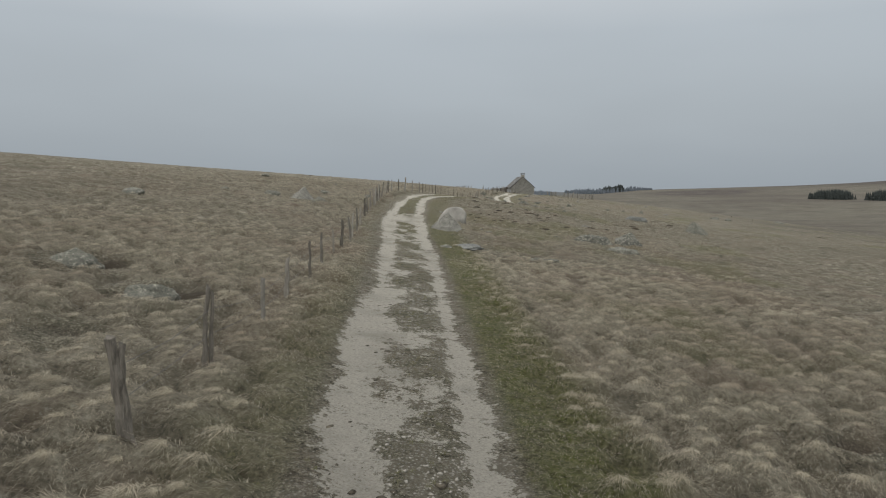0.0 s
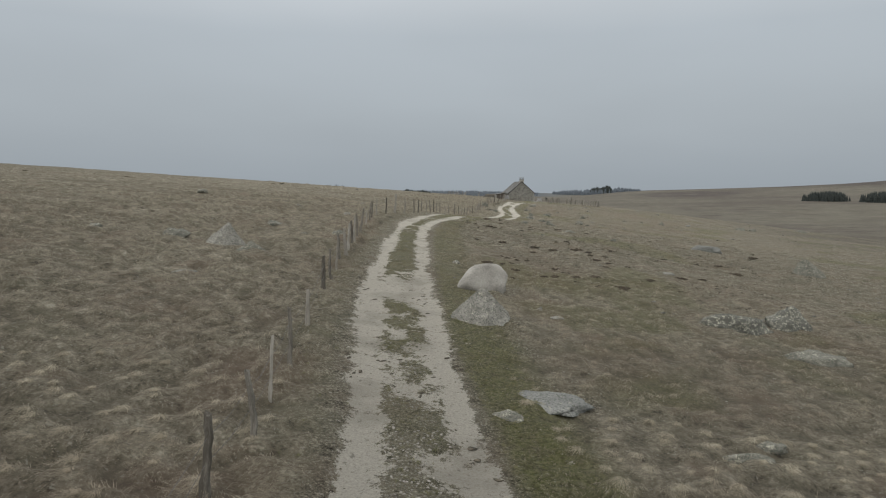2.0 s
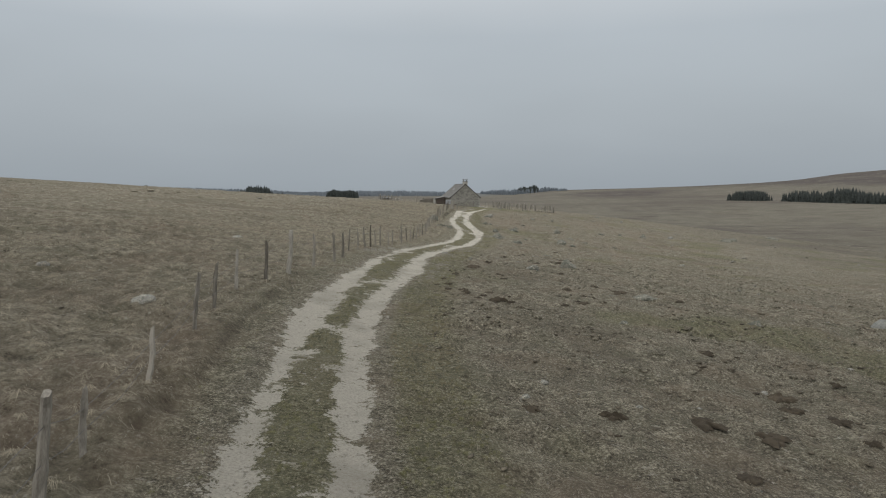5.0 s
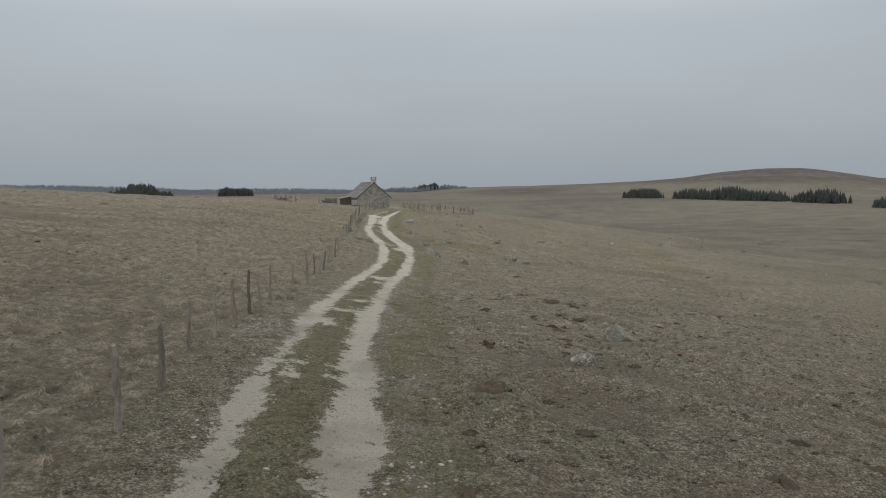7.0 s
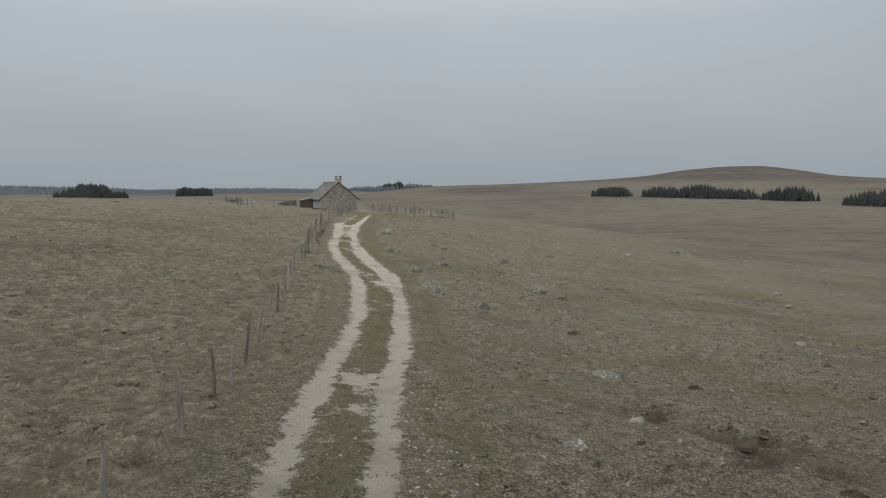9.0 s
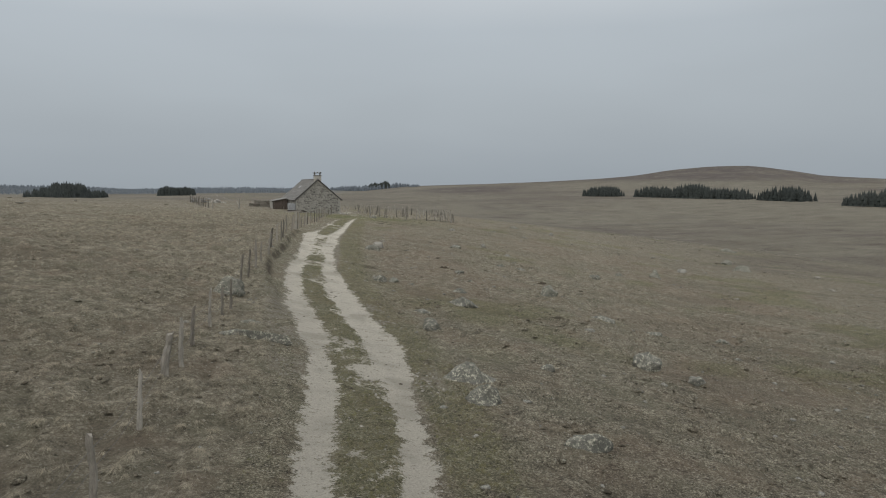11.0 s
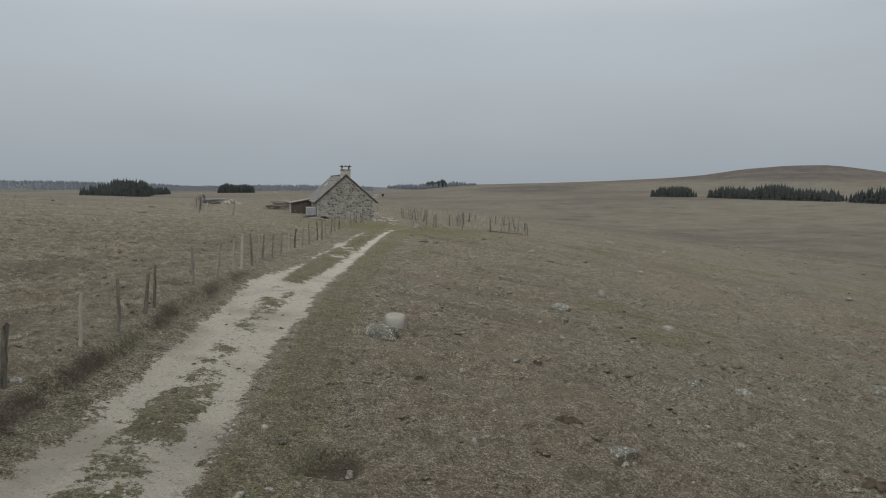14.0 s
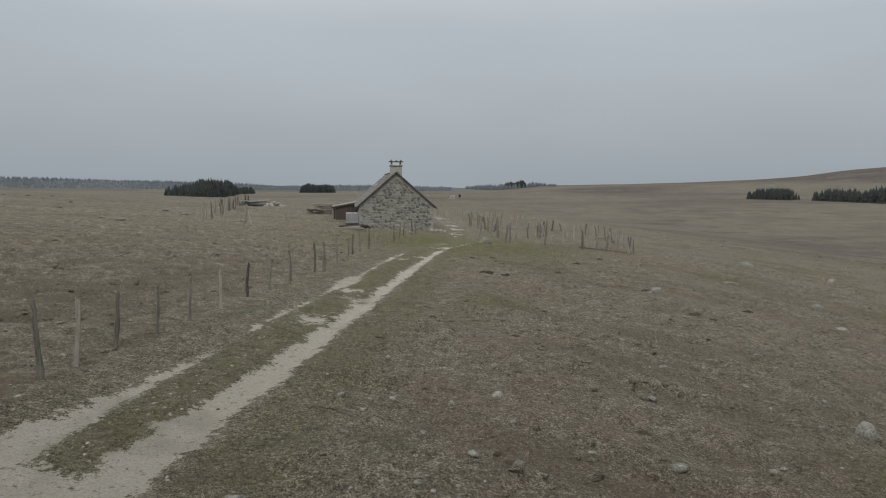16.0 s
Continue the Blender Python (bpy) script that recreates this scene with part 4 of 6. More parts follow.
def peak_rock(label, x, y, size, turn, seed, mat, lean=0.0, category="rock"):
    """A gable-shaped rock: flat faces that meet in a crest, which falls away to both sides."""
    rng, bm = random.Random(seed), bmesh.new()
    a, b, c = size[0] / 2, size[1] / 2, size[2]
    for k in range(9):
        t = 2 * math.pi * k / 9
        bm.verts.new((a * math.cos(t) * rng.uniform(0.92, 1.05), b * math.sin(t) * rng.uniform(0.9, 1.1), -0.25))
    for fx, fy, fz in ((lean, 0.15, 1.0), (lean + 0.10, 0.05, 0.97), (lean - 0.30, 0.3, 0.72), (lean + 0.34, 0.2, 0.62), (-0.72, 0.1, 0.28), (0.76, -0.05, 0.22), (0.1, -0.7, 0.2), (-0.35, -0.62, 0.14), (lean, 0.7, 0.55)):
        bm.verts.new((a * fx, b * fy, c * fz))
    hull = bmesh.ops.convex_hull(bm, input=bm.verts[:])
    bmesh.ops.delete(bm, geom=list({g for g in hull["geom_interior"] + hull["geom_unused"] if isinstance(g, bmesh.types.BMVert)}), context="VERTS")
    bmesh.ops.triangulate(bm, faces=bm.faces[:])
    for _ in range(3):
        bmesh.ops.subdivide_edges(bm, edges=bm.edges[:], cuts=1, use_grid_fill=True)
    off = Vector((seed * 3.1, seed * 1.7, 0))
    bm.normal_update()
    for v in bm.verts:
        v.co += v.normal * (0.05 * noise.fractal(v.co * 2.6 + off, 1.0, 2.0, 4) - 0.05 * max(0.0, noise.noise(v.co * 5.5 + off)))
    ob = part("rock" if category == "rock" else "boulder", bm, mat, matrix=pose(x, y, ground_z(x, y) - 0.05, 0, 0, turn))
    return tagged(ob, label, category)


# the great boulder: an egg that runs out to a sharp low corner and overhangs at its foot
bm = rock_bmesh(3, (1.72, 1.5, 1.16), 0.36, 4, 0.05)
for v in bm.verts:
    low = max(0.0, 1 - v.co.z / 1.1)
    v.co.x -= 0.42 * max(0.0, -v.co.x - 0.1) * low ** 1.5
    v.co.y += 0.22 * max(0.0, -v.co.y) * max(0.0, 1 - v.co.z / 0.3)
boulder = part("boulder", bm, M_BOULDER, matrix=pose(2.02, 40.85, ground_z(2.0, 40.9) - 0.10, 0, 3, 6), shade=True)
tagged(boulder, "large pale rounded granite boulder beside the track", "boulder")
peak_rock("grey pointed lichened boulder sunk in the turf", 1.47, 36.4, (2.15, 1.7, 0.90), 8, 8, M_FIELD, 0.08, "boulder")
peak_rock("tall pale pointed rock on the slope", -8.35, 44.3, (2.1, 1.5, 1.05), 4, 21, M_FIELD, 0.1)
peak_rock("dark pointed rock standing in grass", 23.9, 58.9, (2.4, 1.5, 1.2), -10, 22, M_ROCK, -0.2)
peak_rock("pointed grey rock far down the slope", 43.6, 143.7, (1.3, 1.1, 0.75), 0, 23, M_ROCK, 0.1)

# label, then x, y, length, width, height, turn
LEDGES = (
    ("craggy white-crusted outcrop in dry grass", 10.5, 39.8, 2.7, 1.3, 0.75, -12),
    ("craggy white-crusted outcrop in dry grass", 12.7, 40.8, 2.0, 1.3, 0.90, 14),
    ("broad grey rock sunk in dry grass", 11.3, 36.5, 2.1, 1.2, 0.50, -8),
    ("grey outcrop slab with a dark hollow beneath", -8.5, 17.1, 1.6, 0.95, 0.50, 8),
    ("flat grey slab lying in the grass", -5.3, 14.5, 1.6, 0.7, 0.30, 14),
    ("split pale rock at the foot of a taller one", -7.0, 43.1, 1.5, 1.0, 0.50, -20),
    ("low grey rock half sunk in grass", -10.6, 45.0, 1.35, 0.9, 0.46, 0),
    ("flat bluish slab flush with the turf", 2.35, 30.4, 2.1, 1.3, 0.20, -32),
    ("pale slab end beside the track", 1.5, 29.2, 0.75, 0.5, 0.18, -25),
    ("grey slab among the tussocks", 5.5, 28.5, 1.1, 0.35, 0.2, -6),
    ("grey slab among the tussocks", 6.3, 29.3, 0.8, 0.35, 0.2, 8),
)
LEDGES_BEYOND = (
    ("long smooth whaleback rock", 21.0, 68.0, 2.7, 1.4, 0.80, 0),
    ("flat pale slab in the hill grass", -8.3, 52.1, 1.25, 0.6, 0.26, -6),
    ("lichened rock beside the fence", -4.5, 49.3, 1.0, 0.8, 0.40, 10),
    ("grey ledge over a dark hollow", 10.5, 68.7, 1.15, 0.6, 0.22, -14),
    ("squat grey boulder on grazed turf", 10.85, 79.4, 1.2, 0.95, 0.62, -25),
    ("lichened boulder behind the fence", 7.9, 121.9, 1.35, 0.9, 0.55, 0),
    ("thin lichened rock ledge below the fence", 8.2, 118.3, 1.5, 0.3, 0.16, 3),
    ("broad speckled lichened rock on grazed turf", 14.0, 113.6, 1.75, 1.1, 0.66, 6),
    ("speckled lichened rock before a broader one", 13.75, 111.8, 1.1, 0.9, 0.55, -35),
    ("speckled lichened boulder on grazed turf", 21.75, 115.9, 1.35, 1.0, 0.70, -28),
    ("crusted lichened rock beside the track", 14.8, 119.4, 0.85, 0.75, 0.58, -40),
    ("domed speckled lichened rock on grazed turf", 18.1, 124.9, 1.75, 1.0, 0.66, -18),
    ("broad grey boulder on grazed turf", 25.1, 129.1, 1.35, 1.0, 0.62, -15),
    ("broad pale rock far down the slope", 64.0, 155.0, 3.0, 2.0, 1.0, 0),
    ("broad pale rock far down the slope", 71.7, 165.3, 2.5, 1.8, 0.95, 0),
    ("pale slab far down the slope", 99.0, 194.0, 4.4, 2.4, 0.9, 0),
    ("pale slab far down the slope", 53.8, 192.6, 2.2, 1.4, 0.55, 0),
)
for n, (label, x, y, a, b, c, turn) in enumerate(LEDGES + LEDGES_BEYOND):
    crusted = "crust" in label or "speckled" in label
    smooth_one = "whaleback" in label
    put_rock("rock", label, x, y, (a, b, c), turn, 20 + n, M_CRUST if crusted else M_BLUE if smooth_one or "bluish" in label else M_ROCK, flat=0.42, rough=0.08 if smooth_one else 0.22, crag=0.0 if smooth_one else 0.10, detail=4, peak=0.25)

# a long thin kerb of rock that curves down to the track's edge
bm = rock_bmesh(77, (3.1, 0.20, 0.26), 0.35, 4, 0.10, 0.06)
for v in bm.verts:
    v.co.y += 0.05 * math.sin(4 * v.co.x) - 0.5 * max(0.0, v.co.x - 0.95)
tagged(part("rock", bm, M_CRUST, matrix=pose(8.42, 116.35, ground_z(8.42, 116.35) + 0.0, 0, 7, -18), shade=True), "long lichened kerb of rock in the bank", "rock")

# x, y, length, height of the mid-sized stones
CRUSTED_A = ((8.0, 8.6, 0.6, 0.26), (1.1, 45.7, 0.46, 0.22), (8.0, 76.2, 0.8, 0.42), (8.4, 80.8, 0.45, 0.14), (9.6, 90.4, 0.66, 0.17), (14.4, 97.3, 1.7, 0.32), (14.9, 108.9, 1.1, 0.48), (22.5, 114.2, 0.86, 0.38), (17.4, 115.3, 0.61, 0.36), (30.0, 121.1, 0.65, 0.26), (26.4, 121.5, 0.96, 0.29), (15.6, 122.9, 0.8, 0.2))
CRUSTED_B = ((25.4, 124.1, 1.25, 0.33), (19.2, 127.8, 0.97, 0.33), (17.0, 128.8, 0.40, 0.14), (15.4, 129.2, 0.82, 0.42), (15.9, 130.5, 0.31, 0.2), (21.7, 134.3, 0.7, 0.22), (28.1, 138.6, 0.75, 0.38), (26.6, 138.8, 0.58, 0.28), (31.0, 139.3, 0.43, 0.14), (35.5, 140.6, 1.36, 0.4), (29.5, 142.7, 0.63, 0.2), (26.6, 147.6, 0.96, 0.4), (46.3, 173.8, 1.1, 0.3))
GREY_A = ((-15.5, 35.2, 1.3, 0.46), (-13.7, 44.7, 0.78, 0.3), (-6.1, 48.9, 0.5, 0.16), (7.7, 63.7, 0.41, 0.2), (13.1, 65.3, 0.57, 0.23), (-17.1, 66.6, 0.9, 0.3), (30.0, 103.8, 0.96, 0.32), (16.15, 129.2, 0.62, 0.34), (21.3, 131.3, 0.33, 0.33), (39.6, 143.2, 0.82, 0.4), (22.5, 150.1, 0.26, 0.26), (25.4, 150.3, 0.43, 0.1), (28.5, 157.1, 0.34, 0.12), (44.4, 179.7, 1.0, 0.32), (30.9, 193.4, 1.15, 0.62))
PALE_A = ((4.0, 37.8, 0.54, 0.1), (-7.8, 38.5, 0.87, 0.12), (3.6, 38.9, 0.26, 0.23), (1.15, 41.2, 0.32, 0.26), (0.9, 42.3, 0.16, 0.12), (2.4, 50.4, 0.16, 0.09), (3.6, 51.7, 0.24, 0.1), (12.4, 52.1, 0.93, 0.2), (4.7, 55.6, 0.18, 0.11), (2.6, 55.9, 0.27, 0.2), (8.7, 57.9, 0.25, 0.13), (-5.6, 60.4, 0.66, 0.25), (-9.5, 64.1, 0.46, 0.18), (11.8, 69.9, 0.31, 0.09), (-6.4, 76.6, 0.62, 0.18), (8.6, 83.5, 0.42, 0.14), (4.5, 83.5, 0.48, 0.11), (9.3, 84.5, 0.17, 0.1))
PALE_B = ((6.3, 88.4, 0.19, 0.08), (13.8, 89.0, 0.2, 0.12), (12.3, 89.4, 0.18, 0.1), (12.1, 90.4, 0.16, 0.11), (12.3, 92.2, 0.62, 0.22), (10.6, 93.0, 0.13, 0.09), (9.0, 94.0, 0.17, 0.09), (12.4, 111.3, 0.31, 0.12), (16.1, 113.2, 0.16, 0.09), (14.1, 118.8, 0.2, 0.13), (22.6, 120.9, 0.65, 0.24), (8.7, 121.0, 0.17, 0.12), (8.5, 121.2, 0.16, 0.11), (13.7, 121.2, 0.18, 0.11), (8.6, 121.4, 0.14, 0.11), (8.8, 121.7, 0.14, 0.11), (14.6, 128.9, 0.19, 0.16), (15.4, 130.2, 0.28, 0.14), (22.3, 130.3, 0.29, 0.16), (15.6, 131.1, 0.21, 0.09))
PALE_C = ((15.5, 133.7, 0.16, 0.08), (16.3, 133.7, 0.2, 0.2), (18.8, 134.7, 0.19, 0.22), (20.2, 135.9, 0.15, 0.1), (19.7, 136.1, 0.16, 0.11), (17.5, 136.9, 0.15, 0.1), (17.4, 137.5, 0.17, 0.1), (16.8, 138.0, 0.22, 0.17), (19.8, 138.9, 0.27, 0.17), (19.4, 141.7, 0.17, 0.1), (37.5, 144.8, 0.37, 0.19), (30.5, 145.9, 0.7, 0.22), (24.5, 148.2, 0.33, 0.14), (50.6, 148.7, 1.3, 0.5), (31.6, 153.3, 0.58, 0.45), (22.9, 153.4, 0.37, 0.16), (21.8, 152.6, 0.17, 0.17), (28.4, 159.7, 0.34, 0.13), (42.6, 167.5, 0.69, 0.25), (35.3, 171.4, 0.76, 0.42), (34.5, 170.5, 0.41, 0.18), (57.4, 186.6, 0.93, 0.6), (40.9, 180.6, 0.4, 0.2))
n = 0
for label, mat, places in (("speckled lichened field stone on grazed moor", M_CRUST, CRUSTED_A + CRUSTED_B), ("grey half-sunk field stone on the moor", M_ROCK, GREY_A), ("small pale loose stone on the turf", M_FIELD, PALE_A + PALE_B + PALE_C)):
    for x, y, a, c in places:
        n += 1
        put_rock("stone", label, x, y, (a, a * (0.6 + 0.05 * (n % 7)), c), 37 * n % 60 - 30, 60 + n, mat, -0.05 * c, flat=0.36, rough=0.12 if mat is M_FIELD else 0.22, crag=0.05 if mat is M_FIELD else 0.10, detail=3 if a > 0.5 else 2, category="stone", group="field stones")
put_rock("stone", "smooth grey rounded boulder leaning on a lichened one", 18.85, 142.85, (0.95, 0.82, 0.80), 20, 5, M_SMOOTH, flat=0.25, rough=0.06, category="stone")
put_rock("stone", "white-crusted lichened rock beside a smooth one", 18.25, 142.05, (1.45, 0.66, 0.55), -42, 17, M_CRUST, flat=0.3, rough=0.2, crag=0.1, category="stone")

# ---------------------------------------------------------------- dark clods of peat and dung: x, y, width
CLODS_A = ((2.6, 44.3, 0.35), (3.3, 44.4, 0.36), (4.8, 45.3, 0.26), (5.3, 45.4, 0.48), (6.2, 45.8, 0.45), (3.7, 45.9, 0.31), (3.6, 46.2, 0.34), (8.4, 46.3, 0.65), (2.7, 46.3, 0.29), (5.9, 46.5, 0.41), (2.5, 46.9, 0.41), (3.2, 47.1, 0.31), (5.6, 47.2, 0.24), (3.6, 47.4, 0.36), (5.5, 47.7, 0.37), (7.6, 47.9, 0.47), (5.2, 48.2, 0.31), (10.4, 48.7, 0.57), (4.0, 48.7, 0.31), (6.0, 48.8, 0.44), (6.4, 49.1, 0.34), (4.6, 49.3, 0.24), (3.7, 49.5, 0.39), (3.4, 49.9, 0.37), (12.6, 50.5, 0.8), (8.9, 51.2, 0.55), (14.0, 51.4, 0.51), (10.5, 52.7, 0.36), (9.5, 52.9, 0.57), (5.4, 53.2, 0.43))
CLODS_B = ((9.0, 53.4, 0.46), (17.0, 54.1, 0.7), (6.8, 54.7, 0.63), (9.0, 55.0, 0.38), (4.0, 55.1, 0.44), (2.5, 55.2, 0.35), (5.8, 55.3, 0.64), (10.0, 55.6, 0.44), (9.1, 56.0, 0.5), (8.4, 56.5, 0.41), (13.0, 57.1, 0.63), (8.8, 57.4, 0.62), (14.4, 58.2, 0.52), (11.2, 58.8, 0.41), (16.8, 59.1, 0.41), (18.2, 59.2, 0.55), (10.5, 60.2, 0.45), (8.7, 60.6, 0.58), (18.7, 63.4, 0.47), (4.7, 65.0, 0.3), (4.5, 65.5, 0.31), (3.8, 65.5, 0.34), (4.1, 65.7, 0.48), (3.4, 65.8, 0.34), (2.4, 65.9, 0.21), (6.5, 65.9, 0.28), (7.2, 66.0, 0.4), (3.7, 66.2, 0.34), (3.1, 66.3, 0.29), (7.1, 66.4, 0.27))
CLODS_C = ((2.5, 66.5, 0.31), (8.1, 66.6, 0.32), (12.1, 66.8, 0.41), (3.1, 67.0, 0.4), (24.2, 67.0, 0.66), (4.1, 67.2, 0.33), (2.2, 67.5, 0.21), (8.1, 67.7, 0.42), (7.7, 67.7, 0.33), (2.7, 68.2, 0.43), (11.8, 68.2, 0.36), (8.4, 68.7, 0.23), (2.7, 69.1, 0.33), (7.6, 69.3, 0.45), (12.2, 69.3, 0.28), (9.8, 69.3, 0.53), (9.2, 70.6, 0.4), (3.4, 71.1, 0.25), (5.5, 71.3, 0.38), (12.9, 72.3, 0.41), (5.6, 73.1, 0.37), (4.5, 73.3, 0.66), (9.5, 76.3, 0.34), (7.9, 77.1, 0.44), (6.0, 77.7, 0.52), (7.1, 78.1, 0.23), (8.7, 78.4, 0.3), (9.0, 79.1, 0.48), (12.1, 79.4, 0.31), (10.0, 79.7, 0.29))
CLODS_D = ((9.4, 80.5, 0.49), (9.0, 81.2, 0.31), (9.8, 81.9, 0.56), (10.4, 82.0, 0.42), (14.5, 82.8, 0.36), (11.5, 83.2, 0.47), (14.9, 83.4, 0.25), (11.1, 83.6, 0.4), (12.8, 83.7, 0.55), (11.7, 84.4, 0.34), (8.4, 84.7, 0.57), (16.9, 84.9, 0.28), (13.2, 85.0, 0.48), (16.4, 85.0, 0.37), (13.6, 85.5, 0.86), (13.5, 87.5, 0.46), (16.9, 88.0, 0.42), (10.2, 88.4, 0.27), (13.1, 89.1, 0.78), (15.2, 90.1, 0.67), (13.7, 90.6, 0.85), (14.7, 91.0, 1.1), (13.1, 92.6, 0.61), (13.8, 93.0, 0.68), (14.3, 93.6, 0.4), (17.1, 95.9, 0.47), (17.7, 104.5, 0.74), (21.2, 131.3, 0.3), (27.0, 133.3, 0.57), (29.8, 133.4, 0.39))
CLODS_E = ((21.5, 133.9, 0.31), (21.3, 136.0, 0.5), (18.6, 138.8, 0.5), (22.3, 139.9, 0.32), (22.4, 150.3, 0.34), (25.5, 152.0, 0.26), (39.0, 162.2, 0.39), (34.7, 165.2, 0.46), (34.5, 166.2, 0.6), (38.4, 168.4, 0.59), (27.6, 172.1, 0.5), (26.7, 172.6, 0.7), (27.3, 180.0, 0.5), (28.7, 180.4, 0.5), (34.3, 180.6, 0.45), (37.8, 185.6, 0.55), (43.2, 185.9, 0.5))
def clod_mesh(seed):
    """A ragged low mound of crumbled peat, a metre across, that thins out to nothing at its torn rim."""
    off, rings, around = Vector((seed * 7.3, seed * 2.9, 0)), 6, 26
    bm = bmesh.new()
    loops = []
    for k in range(1, rings + 1):
        f, loop = k / rings, []
        for q in range(around):
            a = 2 * math.pi * q / around
            way = Vector((math.cos(a), math.sin(a), 0))
            reach = 0.5 * (0.72 + 0.55 * noise.noise(way * 1.4 + off) + 0.35 * noise.noise(way * 4.5 + off))
            p = way * reach * f
            p.z = 0.22 * (1 - f ** 2.2) * (0.65 + 0.9 * noise.noise(p * 6 + off)) - 0.05 * (k == rings) + 0.05 * noise.noise(p * 14 + off)
            loop.append(bm.verts.new(p))
        loops.append(loop)
    top = bm.verts.new((0, 0, 0.15))
    for q in range(around):
        bm.faces.new((top, loops[0][q], loops[0][(q + 1) % around]))
        for lo, hi in zip(loops, loops[1:]):
            bm.faces.new((lo[q], hi[q], hi[(q + 1) % around], lo[(q + 1) % around]))
    mesh = bpy.data.meshes.new("peat_clod")
    bm.to_mesh(mesh)
    bm.free()
    mesh.materials.append(M_PEAT)
    return mesh


CLOD_MESHES = [clod_mesh(n) for n in range(9)]
clod_rng = random.Random(9)
for x, y, a in CLODS_A + CLODS_B + CLODS_C + CLODS_D + CLODS_E:
    ob = new("peat_clod", CLOD_MESHES[clod_rng.randrange(9)])
    s = min(a, 0.75) * clod_rng.uniform(1.1, 1.5)
    ob.matrix_world = pose(x, y, ground_z(x, y) + 0.01, 0, 0, clod_rng.uniform(-180, 180)) @ Matrix.Diagonal((s, s * clod_rng.uniform(0.8, 1.2), s * clod_rng.uniform(0.35, 0.7), 1))
    tagged(ob, "dark crumbled peat clod lying on short turf", "clod", "peat clods")

# ---------------------------------------------------------------- house
HX0, HX1, HY0, HY1, HZ, EAVE, RIDGE = 20.75, 27.85, 203.2, 221.5, -1.35, 1.10, 4.20
M_MORTAR = plain_material("pale_lime_mortar", (0.25, 0.242, 0.215), (0.40, 0.388, 0.350), 2.5, 0.95, None, 0.8, 0.04)
M_BLOCK = plain_material("dark_rubble_stone", (0.115, 0.112, 0.102), (0.34, 0.33, 0.297), 2.2, 0.95, None, 0.7, 0.03, vary=0.15)
M_SLATE = plain_material("stone_slate_roof", (0.125, 0.123, 0.118), (0.30, 0.292, 0.275), 1.6, 0.9, None, 0.7, 0.03)
M_VERGE = plain_material("verge_shadow_and_dark_cap", (0.045, 0.042, 0.040), (0.11, 0.105, 0.10), 3.0, 0.9)
M_DARK = plain_material("dark_old_timber", (0.035, 0.030, 0.026), (0.10, 0.088, 0.074), 4.0, 0.9, (1, 1, 8), 0.4, 0.006)
M_PLASTIC = plain_material("cloudy_white_plastic", (0.34, 0.345, 0.35), (0.50, 0.505, 0.51), 1.2, 0.5, None, 0.1, 0.004)
M_STEEL = plain_material("galvanised_steel", (0.34, 0.35, 0.36), (0.52, 0.53, 0.54), 5.0, 0.45, None, 0.1, 0.002, 0.7)
M_SHEET = plain_material("weathered_sheet_metal", (0.26, 0.265, 0.27), (0.46, 0.465, 0.47), 1.4, 0.5, None, 0.2, 0.01, 0.3)
house_rng = random.Random(11)
hx, long = 0.5 * (HX0 + HX1), HY1 - HY0
house = tagged(empty("stone_house", pose(hx, HY0, HZ)), "old rubble-stone moorland farmhouse with steep slate roof and chimney", "house")
half, eave, ridge = 0.5 * (HX1 - HX0), EAVE - HZ, RIDGE - HZ


def gable_bmesh(thick):
    bm = bmesh.new()
    prof = [(-half, -0.7), (half, -0.7), (half, eave), (0, ridge - 0.14), (-half, eave)]
    fr = [bm.verts.new((x, 0, z)) for x, z in prof]
    bk = [bm.verts.new((x, thick, z)) for x, z in prof]
    bm.faces.new(fr), bm.faces.new(bk[::-1])
    for i in range(5):
        bm.faces.new((fr[(i + 1) % 5], fr[i], bk[i], bk[(i + 1) % 5]))
    return bm


gable = part("wall", gable_bmesh(0.6), M_MORTAR, house, "pale mortared rubble gable wall")
part("wall", gable_bmesh(0.6), M_MORTAR, house, "", pose(0, long - 0.6, 0))
side_wall = part("wall", box((0.6, long - 1.2, eave + 0.7), (-half + 0.3, long / 2, (eave - 0.7) / 2)), M_MORTAR, house)
part("wall", box((0.6, long - 1.2, eave + 0.7), (half - 0.3, long / 2, (eave - 0.7) / 2)), M_MORTAR, house)


def block_mesh(seed):
    """A flattened, uneven wall stone, its back in the wall."""
    rng, bm = random.Random(seed), bmesh.new()
    n = 7
    rim, top = [], []
    for k in range(n):
        a = 2 * math.pi * k / n + rng.uniform(-0.25, 0.25)
        r = 0.5 * rng.uniform(0.82, 1.18)
        rim.append(bm.verts.new((r * math.cos(a), 0.02, r * math.sin(a))))
        top.append(bm.verts.new((0.86 * r * math.cos(a), -1.0 * rng.uniform(0.8, 1.2), 0.86 * r * math.sin(a))))
    for k in range(n):
        bm.faces.new((rim[k], rim[(k + 1) % n], top[(k + 1) % n], top[k]))
    bm.faces.new(top)
    bmesh.ops.recalc_face_normals(bm, faces=bm.faces)
    mesh = bpy.data.meshes.new("stone")
    bm.to_mesh(mesh)
    bm.free()
    mesh.materials.append(M_BLOCK)
    return mesh


BLOCKS = [block_mesh(n) for n in range(8)]
z = -0.45
